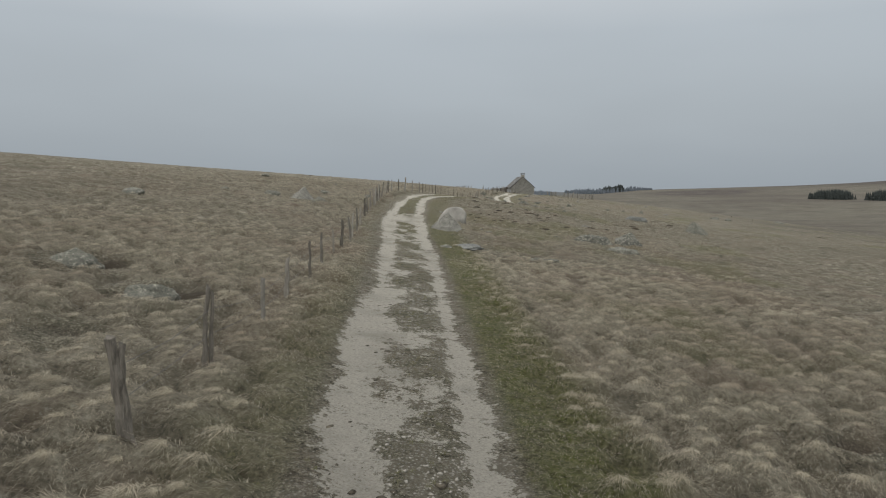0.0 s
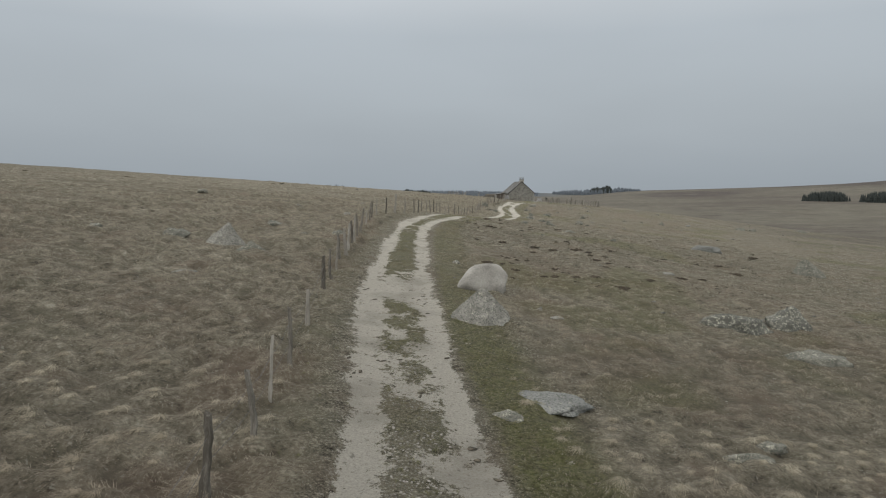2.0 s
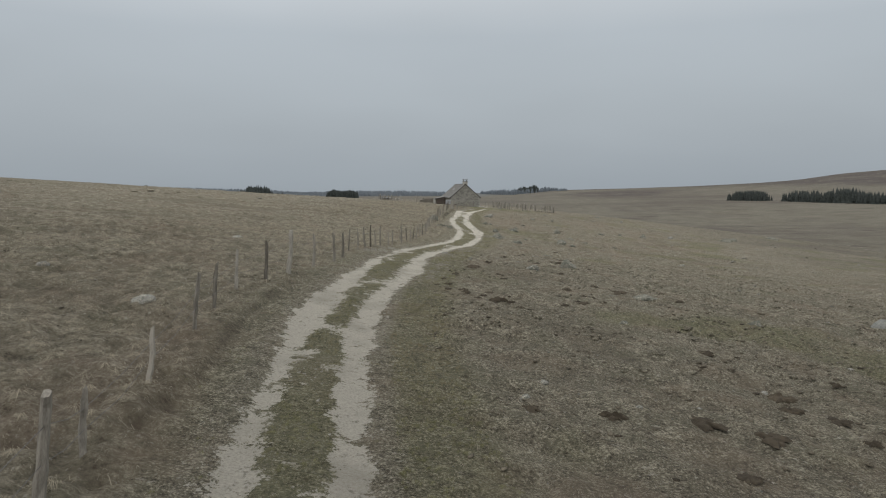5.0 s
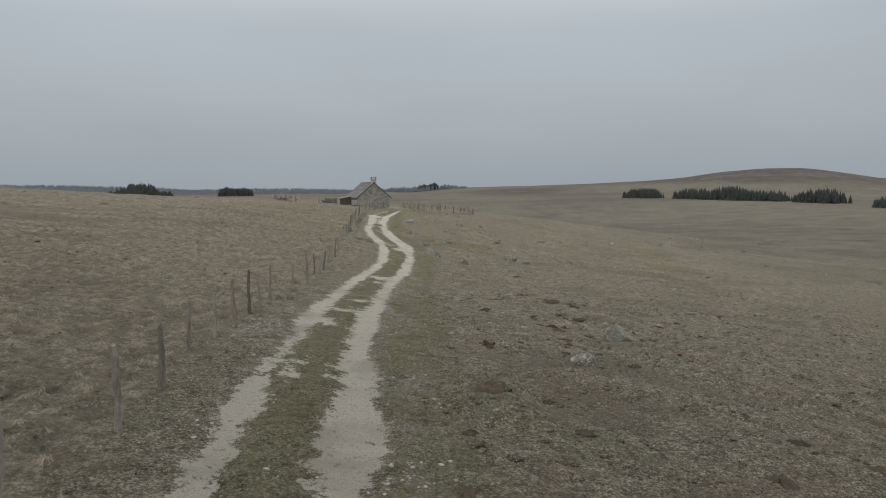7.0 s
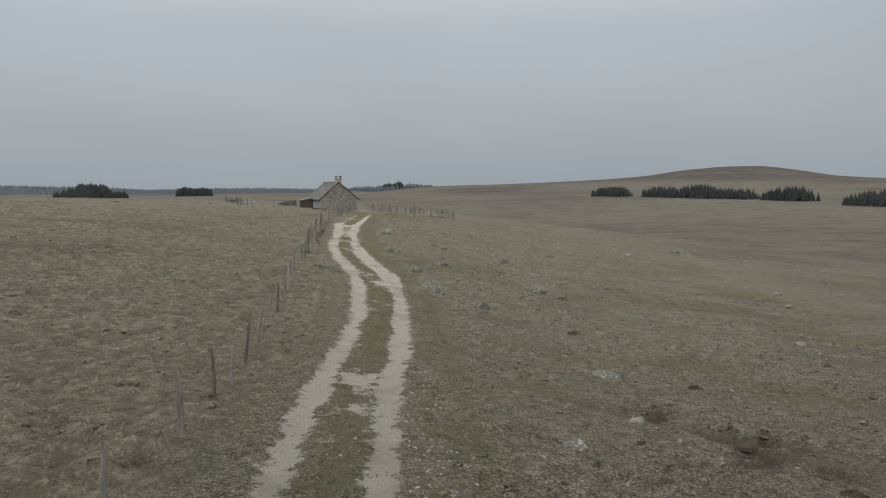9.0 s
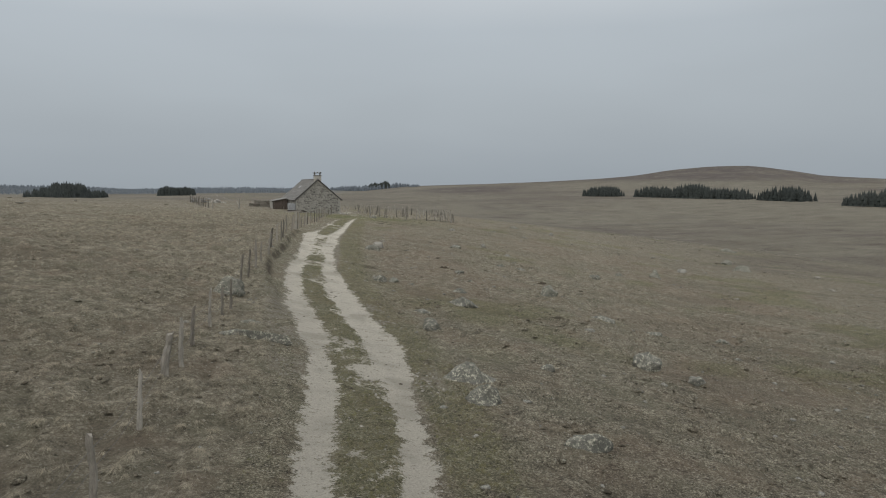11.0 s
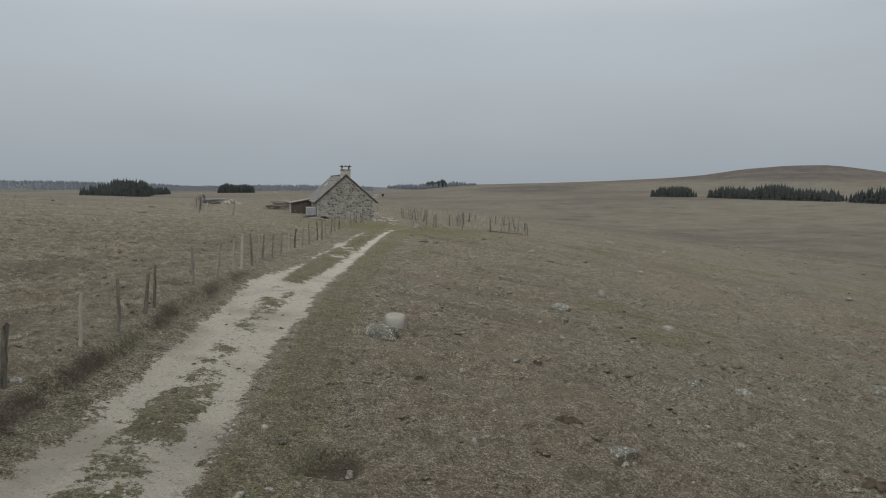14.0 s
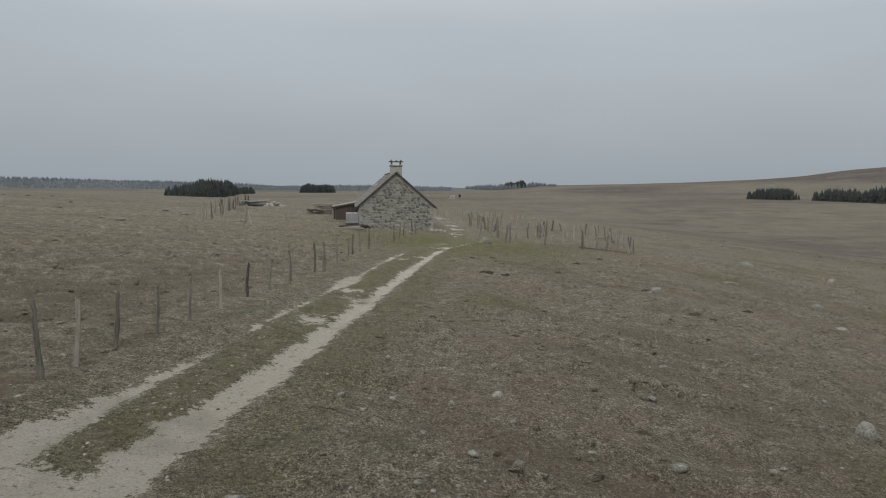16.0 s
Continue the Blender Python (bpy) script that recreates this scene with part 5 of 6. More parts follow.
while z < ridge - 0.5:
    row = house_rng.uniform(0.17, 0.25)
    reach = half - 0.12 if z < eave - 0.1 else (ridge - 0.45 - z) / (ridge - eave) * half
    x = -reach + house_rng.uniform(0.0, 0.2)
    while x < reach - 0.1:
        w = house_rng.uniform(0.20, 0.46)
        if x + w < reach and house_rng.random() < 0.9:
            ob = new("stone", BLOCKS[house_rng.randrange(8)])
            ob.parent = gable
            ob.matrix_local = pose(x + w / 2, 0, z + row / 2 + house_rng.uniform(-0.06, 0.06), 0, house_rng.uniform(-20, 20), 0) @ Matrix.Diagonal((w * 1.08, 0.05, row * house_rng.uniform(0.85, 1.25), 1))
        x += w + house_rng.uniform(0.0, 0.05)
    z += row + 0.02
for n in range(40):
    ob = new("stone", BLOCKS[n % 8])
    ob.parent = side_wall
    ob.matrix_local = pose(-half, 1 + (n * 7.3) % (long - 2), -0.1 + 0.3 * (n % 8), 0, 0, -90) @ Matrix.Diagonal((0.4, 0.03, 0.22, 1))

run = half + 0.28
slope = math.atan2(ridge - eave, half)
for side in (-1, 1):
    # courses of overlapping stone slates, each a thin tilted strip of uneven tiles
    verts, faces = [], []
    courses, wide = 15, 0.42
    steep = run / math.cos(slope) / courses
    for c in range(courses):
        y = -0.16
        while y < long + 0.1:
            w = house_rng.uniform(0.75, 1.25) * wide
            lift, slip = house_rng.uniform(0, 0.02), house_rng.uniform(-0.04, 0.04)
            n0 = len(verts)
            for d, up in ((c * steep, 0.025), ((c + 1) * steep + 0.06 + slip, 0.065 + lift)):
                for yy in (y + 0.006, min(y + w, long + 0.16) - 0.006):
                    for e in (0, -0.05):
                        verts.append((side * (d * math.cos(slope) + (up + e) * math.sin(slope)), yy, ridge - d * math.sin(slope) + (up + e) * math.cos(slope)))
            faces += [tuple(n0 + k for k in q) for q in ((0, 2, 6, 4), (4, 6, 7, 5), (0, 4, 5, 1), (2, 3, 7, 6), (1, 5, 7, 3))]
            y += w
    mesh = array_mesh("roof", verts, faces, M_SLATE)
    bm = bmesh.new()
    bm.from_mesh(mesh)
    bmesh.ops.recalc_face_normals(bm, faces=bm.faces)
    bm.to_mesh(mesh)
    bm.free()
    roof = new("roof", mesh)
    roof.parent = house
    tagged(roof, "worn grey stone-slate roof slope")
    length = run / math.cos(slope)
    # roof edge as a dark strip that also stands in for the overhang's shadow
    part("verge", box((length + 0.1, 0.16, 0.13), (0, 0, 0), 0.01), M_VERGE, roof, "verge along the gable, dark with painted overhang shadow", pose(side * run / 2, -0.10, ridge - run / 2 * math.tan(slope) - 0.08, 0, side * math.degrees(slope), 0))
    part("rafter_deck", box((length, long - 0.1, 0.05)), M_DARK, roof, "", pose(side * run / 2, long / 2, ridge - run / 2 * math.tan(slope) - 0.07, 0, side * math.degrees(slope), 0))
    if side < 0:
        for k in range(2):
            part("roof_light", box((0.55, 0.35, 0.05), (0, 0, 0), 0.01), M_SHEET, roof, "pale translucent roof pane", pose(-1.5, 9.5 + 1.6 * k, ridge - 1.5 * math.tan(slope) + 0.09, 0, -math.degrees(slope), 0))
part("ridge_cap", box((0.34, long + 0.2, 0.12), (0, long / 2, ridge + 0.05), 0.04), M_SLATE, house, "stone ridge capping")
chimney = part("chimney", box((1.12, 0.85, 1.15), (0, 0.43, ridge - 0.02), 0.03), M_MORTAR, house, "squat rendered stone chimney")
part("chimney_collar", box((1.24, 0.97, 0.10), (0, 0.43, ridge + 0.60), 0.02), M_SLATE, chimney)
for sx in (-0.42, 0.42):
    part("chimney_leg", box((0.14, 0.6, 0.30), (sx, 0.43, ridge + 0.80), 0.02), M_BLOCK, chimney)
part("chimney_slab", box((1.36, 0.9, 0.08), (0, 0.43, ridge + 0.99), 0.02), M_VERGE, chimney, "dark cap slab on short legs")
for k, sx in enumerate((-0.45, 0.02, 0.46)):
    bm = rock_bmesh(90 + k, (0.24, 0.24, 0.2), 0.1, 2)
    part("cap_stone", bm, M_BLOCK, chimney, "", pose(sx, 0.43, ridge + 1.02), True)
# footing stones at the gable's corner
for k, (x, y, a) in enumerate(((28.1, 203.1, 0.9), (28.6, 203.6, 0.6), (27.6, 202.5, 0.7), (28.9, 202.7, 0.45))):
    put_rock("stone", "pale squared footing stone by the gable corner", x, y, (a, a * 0.7, 0.3), 20 * k, 120 + k, M_BOULDER, flat=0.2, rough=0.08, detail=2, category="stone", group="footing stones")

# ---------------------------------------------------------------- lean-to against the long wall
M_BOARD = plain_material("brown_weathered_boards", (0.050, 0.042, 0.036), (0.125, 0.104, 0.088), 3.0, 0.9, (8, 8, 0.8), 0.5, 0.008)
shed = tagged(empty("lean_to", pose(HX0 - 1.35, 213.0, ground_z(HX0 - 1.35, 213.0))), "low lean-to shed with a brown boarded front against the farmhouse", "shed")
shed_z = shed.matrix_world.translation.z
hi, lo = 1.0 - shed_z, 0.50 - shed_z
part("roof", box((2.9, 4.9, 0.09), (0, 0, 0), 0.01), M_SLATE, shed, "", pose(-0.05, 2.4, (hi + lo) / 2 + 0.05, 0, -math.degrees(math.atan2(hi - lo, 2.7)), 0))
part("fascia", box((2.95, 0.07, 0.16)), M_DARK, shed, "", pose(-0.05, -0.06, (hi + lo) / 2 - 0.03, 0, -math.degrees(math.atan2(hi - lo, 2.7)), 0))
part("side_wall", box((0.4, 4.6, lo + 0.5), (-1.2, 2.4, lo / 2 - 0.3), 0.02), M_MORTAR, shed, "low rubble side wall")
for k in range(9):
    x = -0.95 + 0.255 * k
    part("board", box((0.245, 0.05, lo + 0.45 + 0.18 * (x + 1) - 0.06 * (k % 3)), (x, 0.06, (lo + 0.18 * (x + 1)) / 2 - 0.16), 0.006), M_BOARD, shed, "")
part("back_wall", box((2.3, 0.3, lo + 0.6), (0.12, 4.5, lo / 2 - 0.2)), M_DARK, shed)
for sx in (-1.2, 1.2):
    part("post", box((0.14, 0.14, lo + 0.5), (sx, -0.02, lo / 2 - 0.25), 0.01), M_DARK, shed)


# ---------------------------------------------------------------- yard
def intermediate_tank(x, y, turn):
    z = ground_z(x, y)
    tank = tagged(empty("water_tank", pose(x, y, z, 0, 0, turn)), "white plastic tank in a steel cage by the gable", "tank")
    bm = bmesh.new()
    for k in range(6):
        box_into(bm, (1.15, 0.12, 0.1), pose(0, -0.5 + 0.2 * k, 0.19), 0.01)
    for k in (-0.5, 0, 0.5):
        box_into(bm, (0.1, 1.1, 0.1), pose(k, 0, 0.06), 0.01)
    part("pallet", bm, M_DARK, tank)
    part("bottle", box((1.06, 0.96, 1.0), (0, 0, 0.75), 0.08), M_PLASTIC, tank, "cloudy white plastic container")
    part("lid", box((0.2, 0.2, 0.06), (0, 0, 1.28), 0.02), M_DARK, tank)
    for k in range(5):
        bm = bmesh.new()
        h = 0.32 + 0.22 * k
        for sx, sy, a, b in ((0, -0.52, 1.16, 0.03), (0, 0.52, 1.16, 0.03), (-0.58, 0, 0.03, 1.04), (0.58, 0, 0.03, 1.04)):
            box_into(bm, (a, b, 0.03), pose(sx, sy, h))
        part("cage_ring", bm, M_STEEL, tank)
    for k in range(6):
        for sy in (-0.55, 0.55):
            part("cage_bar", box((0.03, 0.03, 1.05), (-0.5 + 0.2 * k, sy, 0.77)), M_STEEL, tank)
    return tank


intermediate_tank(20.1, 203.6, 4)


def timber_pile(name, label, x, y, turn, length, width, layers, per, seed, mat, skew=6.0):
    rng = random.Random(seed)
    z = ground_z(x, y)
    pile = tagged(empty(name, pose(x, y, z, 0, 0, turn)), label, "timber pile")
    for a in range(layers):
        for b in range(per):
            l = length * rng.uniform(0.6, 1.1)
            part("plank", box((l, rng.uniform(0.12, 0.24), rng.uniform(0.05, 0.12)), (0, 0, 0), 0.01), mat, pile, "", pose(rng.uniform(-0.4, 0.4), (b + 0.5) / per * width - width / 2, 0.06 + 0.13 * a + rng.uniform(0, 0.03), rng.gauss(0, 3), rng.gauss(0, 2), rng.gauss(0, skew)))
    return pile


timber_pile("timber_pile", "loose dark boards and pallets lying before the gable", 20.3, 199.0, 4, 2.5, 1.3, 3, 5, 1, M_DARK, 16)
timber_pile("timber_pile", "few long grey planks dropped across one another", 19.9, 197.5, 10, 3.0, 0.7, 2, 3, 7, M_WOOD, 10)
timber_pile("timber_pile", "stack of grey beams beyond the lean-to", 17.1, 222.8, -8, 2.9, 1.9, 11, 6, 2, M_WOOD, 9)
timber_pile("timber_pile", "tumbled grey beams on the yard grass", 15.6, 222.0, 24, 2.0, 1.2, 5, 4, 3, M_WOOD, 18)


def sheet_pile(x, y, turn):
    rng = random.Random(8)
    pile = tagged(empty("sheet_metal_pile", pose(x, y, ground_z(x, y), 0, 0, turn)), "pale stacked roofing sheets lying in the paddock", "sheet pile")
    for k in range(11):
        bm = bmesh.new()
        n = 22
        prof = [(-1.6 + 3.2 * i / n, 0.03 * (1 if i % 2 else -1)) for i in range(n + 1)]
        lo_v = [bm.verts.new((px, -0.5, pz)) for px, pz in prof]
        hi_v = [bm.verts.new((px, 0.5, pz)) for px, pz in prof]
        for i in range(n):
            bm.faces.new((lo_v[i], lo_v[i + 1], hi_v[i + 1], hi_v[i]))
        bmesh.ops.solidify(bm, geom=bm.faces[:], thickness=0.012)
        part("roofing_sheet", bm, M_SHEET, pile, "", pose(rng.uniform(-0.8, 0.8), rng.uniform(-0.6, 0.6), 0.10 + 0.055 * k, rng.gauss(0, 3), rng.gauss(0, 3), rng.gauss(0, 9)))
    return pile


sheet_pile(6.5, 237.5, 8)
heap_rng = random.Random(31)
for k in range(44):
    x, y = 9.3 + heap_rng.gauss(0, 0.75), 236.0 + heap_rng.gauss(0, 0.6)
    a = heap_rng.uniform(0.4, 0.85)
    rise = max(0.0, 0.7 - 0.6 * math.hypot(x - 9.3, y - 236.0)) * heap_rng.random()
    put_rock("stone", "pale loose stone of a tumbled heap", x, y, (a, a * 0.7, a * 0.6), 40 * k, 200 + k, M_BOULDER, rise, flat=0.2, rough=0.12, detail=2, category="stone", group="tumbled stone heap")

# ---------------------------------------------------------------- paddock and corral fences
def line_points(corners, step, rng, jitter=0.25):
    out = []
    for (x0, y0), (x1, y1) in zip(corners, corners[1:]):
        n = max(1, round(math.hypot(x1 - x0, y1 - y0) / step))
        out += [(x0 + (x1 - x0) * k / n + rng.uniform(-jitter, jitter), y0 + (y1 - y0) * k / n + rng.uniform(-jitter, jitter)) for k in range(n)]
    return out + [corners[-1]]


def post_line(name, label, corners, step, seed, lean=7.0, rails=0, grow=1.0):
    rng = random.Random(seed)
    x0, y0 = corners[0]
    thing = tagged(empty(name, pose(x0, y0, ground_z(x0, y0))), label, "fence")
    places = line_points(corners, step, rng)
    tops = plant_posts(thing, places, rng, lean, grow)
    wire_along(thing, tops, 0.75, rng)
    for k in range(rails):
        i = rng.randrange(len(tops) - 1)
        p, q = tops[i].translation, tops[i + 1].translation
        mid, way = (p + q) / 2, (q - p)
        bm = box((way.length + 0.5, 0.05, 0.11), (0, 0, 0), 0.008)
        part("rail", bm, M_WOOD, thing, "", thing.matrix_world.inverted() @ (Matrix.Translation(mid + Vector((0, 0, rng.uniform(0.1, 0.7)))) @ way.to_track_quat("X", "Z").to_matrix().to_4x4()))
    return thing


# x, y, height, lean to the east of the tallest stakes
CORRAL_FRONT = ((30.6, 194.3, 1.59, 0.21), (32.9, 194.4, 1.52, 0.16), (33.6, 195.8, 1.7, 0.03), (34.3, 195.4, 0.4, 0.05), (36.5, 194.9, 2.1, 0.23), (38.6, 196.3, 1.95, 0.26), (39.3, 193.2, 1.55, -0.02), (41.1, 194.1, 1.2, -0.2), (41.7, 193.8, 1.53, 0.0), (42.8, 191.9, 1.42, -0.24))
CORRAL_BACK = ((33.3, 198.9, 1.7, 0.0), (37.1, 202.4, 1.39, 0.04), (41.7, 202.2, 1.46, 0.04), (42.1, 205.5, 1.31, -0.18), (43.1, 196.5, 1.32, 0.04), (41.3, 195.2, 1.16, 0.0))
PADDOCK_SIDE = ((11.6, 194.1, 1.54, 0.19), (8.1, 195.2, 1.6, 0.16), (7.5, 199.9, 1.57, -0.1), (7.6, 201.5, 1.6, 0.0), (6.4, 209.2, 1.6, 0.12), (6.7, 211.9, 1.57, 0.0), (6.1, 218.3, 1.48, 0.05), (5.6, 226.0, 1.5, 0.05), (4.5, 234.9, 1.38, 0.0), (4.4, 238.7, 1.2, 0.0), (4.6, 241.0, 1.23, 0.0), (4.6, 243.8, 1.17, 0.0))


def stake_row(name, label, stakes, seed, rails=()):
    """A fence of leaning stakes, each with its own height, wired together; rails lie low between some of them."""
    rng = random.Random(seed)
    thing = tagged(empty(name, pose(stakes[0][0], stakes[0][1], ground_z(*stakes[0][:2]))), label, "fence")
    inv, tops = thing.matrix_world.inverted(), []
    for n, (x, y, tall, lean) in enumerate(stakes):
        turn = pose(x, y, ground_z(x, y), rng.gauss(0, 5), math.degrees(math.atan2(lean, tall)), 0)
        part("fence_post", post_bmesh(seed * 40 + n, tall, rng.uniform(0.07, 0.11)), rng.choice((M_PALEPOST, M_PALEPOST, M_POST)), thing, "", inv @ turn)
        tops.append(turn @ Matrix.Diagonal((1, 1, tall / 1.3, 1)))
    wire_along(thing, tops, 0.8, rng)
    for a, b, up in rails:
        p, q = tops[a].translation, tops[b].translation
        way = q - p
        part("rail", box((way.length + 0.6, 0.05, 0.08), (0, 0, 0), 0.01), M_OLDPOST, thing, "", inv @ (Matrix.Translation((p + q) / 2 + Vector((0, 0, up))) @ way.to_track_quat("X", "Z").to_matrix().to_4x4()))
    return thing


stake_row("corral_fence", "tall crooked pale corral posts on the grass beyond the track", CORRAL_FRONT, 41, ((6, 9, 0.12),))
stake_row("corral_fence", "leaning grey stakes inside the corral", CORRAL_BACK, 47, ((4, 5, 0.9),))
stake_row("paddock_fence", "tall grey stakes along the paddock on the moor", PADDOCK_SIDE, 48)
post_line("corral_fence", "crowded weathered stakes along the corral's far side", [(43.2, 192.0), (46.0, 203.0), (47.5, 216.0), (41.5, 223.0), (34.5, 221.0), (34.4, 204.5)], 1.3, 42, 9, 6, 1.3)
post_line("corral_fence", "weathered stakes dividing the corral", [(36.6, 199.5), (40.2, 206.0), (42.0, 216.0)], 1.3, 43, 9, 2, 1.3)
post_line("field_fence", "thin pale stakes of a far field fence", [(27.0, 236.0), (36.0, 246.0), (52.0, 258.0)], 1.6, 44, 5)
post_line("paddock_fence", "grey stakes of a paddock fence on the moor", [(8.3, 204.0), (6.6, 212.0), (5.6, 224.5), (4.4, 238.0), (4.2, 246.0)], 2.2, 45, 6, 1, 1.25)
post_line("yard_fence", "few leaning stakes closing the yard", [(11.6, 196.0), (14.7, 194.8), (18.2, 196.4)], 4.2, 46, 8)

# a fallen brace by the gable
part("rafter", box((2.4, 0.09, 0.11), (0, 0, 0), 0.01), M_WOOD, tagged(empty("fallen_rail", pose(24.6, 199.5, ground_z(24.6, 199.5) + 0.45)), "grey rail leaning against a stake by the gable", "rail"), "", pose(0, 0, 0, 0, 24, -20))


# ---------------------------------------------------------------- far plantations
def wood(name, label, x, y, length, depth, turn, tall, count, seed, mat=None):
    """A plantation of pointed firs as one object."""
    rng = np.random.RandomState(seed)
    c, s = math.cos(radians(turn)), math.sin(radians(turn))
    verts, faces = [], []
    for _ in range(count):
        a, b = rng.uniform(-0.5, 0.5) * length, rng.uniform(-0.5, 0.5) * depth
        px, py = x + a * c - b * s, y + a * s + b * c
        h = tall * rng.uniform(0.72, 1.06) * (0.72 + 0.5 * float(value_noise(a, b, 25, seed))) * (1 - 0.4 * abs(2 * a / length) ** 3)
        z0 = float(broad(px, py)[0]) - 0.3
        for base, top, r in ((0.02, 0.45, 0.24), (0.2, 0.65, 0.20), (0.4, 0.84, 0.145), (0.62, 1.0, 0.085)):
            k, n0 = 7, len(verts)
            spin = rng.uniform(0, 6)
            for q in range(k):
                t = spin + 2 * math.pi * q / k
                rr = r * h * rng.uniform(0.65, 1.2)
                verts.append((px + rr * math.cos(t), py + rr * math.sin(t), z0 + h * (base + rng.uniform(-0.03, 0.05))))
            verts.append((px + rng.uniform(-0.1, 0.1), py, z0 + h * top))
            faces += [(n0 + q, n0 + (q + 1) % k, n0 + k) for q in range(k)]
    return tagged(new(name, array_mesh(name, verts, faces, mat or M_FIR)), label, "wood", kind="stuff")


def polar(bearing, r):
    return 3.1 + r * math.sin(radians(bearing)), 79.3 + r * math.cos(radians(bearing))


def wood_between(b0, r0, b1, r1, depth, tall, count, seed, label="dark conifer plantation on the open moor", mat=None):
    (x0, y0), (x1, y1) = polar(b0, r0), polar(b1, r1)
    wood("plantation", label, (x0 + x1) / 2, (y0 + y1) / 2, math.hypot(x1 - x0, y1 - y0), depth, math.degrees(math.atan2(y1 - y0, x1 - x0)), tall, count, seed, mat)


# blue-grey of distance: haze put into the trees' base colour
M_HAZEWOOD = plain_material("haze_greyed_wood", (0.105, 0.122, 0.138), (0.14, 0.157, 0.174), 0.05, 0.95, None, 0.1, 0.05)
wood_between(31.65, 735, 34.45, 720, 22, 11, 150, 1)
wood_between(36.0, 715, 44.2, 650, 26, 13.5, 360, 2)
wood_between(45.0, 640, 48.0, 610, 22, 11.5, 140, 3)
wood_between(50.5, 560, 58.0, 520, 26, 11, 220, 4)
wood_between(-11.2, 640, -8.3, 1250, 18, 22, 900, 5)
wood_between(-8.4, 1300, -7.35, 1450, 30, 14, 180, 13)
wood_between(-3.3, 1600, -0.6, 1600, 60, 22, 460, 6)
wood_between(13.4, 2500, 15.3, 2500, 60, 29, 230, 7)
wood_between(10.2, 2500, 16.9, 2500, 80, 21, 520, 8, "far woodland on the skyline, greyed by painted haze", M_HAZEWOOD)
wood_between(16.9, 1750, 17.8, 1750, 40, 7, 60, 9, "far woodland on the skyline, greyed by painted haze", M_HAZEWOOD)
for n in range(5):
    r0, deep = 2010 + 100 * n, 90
    wood_between(-36.0, r0, -18.0, r0, deep, 9, 420, 30 + n, "far woodland on a long slope, greyed by painted haze", M_HAZEWOOD)
    wood_between(-18.0, r0, -5.0, r0, deep, 9, 330, 40 + n, "far woodland on a long slope, greyed by painted haze", M_HAZEWOOD)
    wood_between(-5.0, r0, 9.0, r0, deep, 12, 330, 50 + n, "far woodland on a long slope, greyed by painted haze", M_HAZEWOOD)


# a small white cottage far off on the plain, with a bare round tree
COT_X, COT_Y = 119.0, 775.0
COT_Z = float(broad(COT_X, COT_Y)[0])
M_LIME = plain_material("limewashed_wall", (0.40, 0.39, 0.365), (0.54, 0.53, 0.50), 0.8, 0.9)
cottage = tagged(empty("cottage", pose(COT_X, COT_Y, COT_Z, 0, 0, 12) @ Matrix.Scale(0.6, 4)), "small white cottage far off on the plain", "house")
part("wall", box((8.0, 5.0, 3.2), (0, 0, 1.4)), M_LIME, cottage)
bm = bmesh.new()
ends = [[bm.verts.new((sx * 4.3, y, z)) for y, z in ((-2.9, 2.9), (2.9, 2.9), (0, 5.6))] for sx in (-1, 1)]
bm.faces.new(ends[0]), bm.faces.new(ends[1][::-1])
for k in range(3):
    bm.faces.new((ends[0][k], ends[1][k], ends[1][(k + 1) % 3], ends[0][(k + 1) % 3]))
bmesh.ops.recalc_face_normals(bm, faces=bm.faces)
part("roof", bm, M_SLATE, cottage, "dark slate roof")
part("chimney", box((0.9, 0.8, 2.0), (3.4, 0, 5.4)), M_LIME, cottage)
for k in (-2.2, 0.3, 2.4):
    part("window", box((0.9, 0.12, 1.1), (k, -2.52, 1.6)), M_DARK, cottage)
tree = tagged(empty("tree", pose(COT_X + 8, COT_Y + 2, float(broad(COT_X + 8, COT_Y + 2)[0])) @ Matrix.Scale(0.7, 4)), "dark leafy tree beside the far cottage", "tree")
bm = bmesh.new()
bmesh.ops.create_cone(bm, cap_ends=True, segments=8, radius1=0.35, radius2=0.12, depth=4.0, matrix=Matrix.Translation((0, 0, 1.8)))
part("trunk", bm, M_DARK, tree)
r = np.random.RandomState(77)
way = r.normal(0, 1, (700, 3))
way = way / np.linalg.norm(way, axis=1, keepdims=True) * np.array([1.7, 1.6, 1.9]) * r.uniform(0.45, 1.05, (700, 1)) ** 0.6 * (0.75 + 0.25 * np.sin(5 * way[:, :1]))
leaf = (way + np.array([0, 0, 3.9]))[:, None] + r.normal(0, 0.32, (700, 3, 3))
crown_mesh = array_mesh("crown", leaf.reshape(-1, 3), np.arange(2100).reshape(-1, 3), M_FIR)
crown_ob = new("crown", crown_mesh)
crown_ob.parent = tree

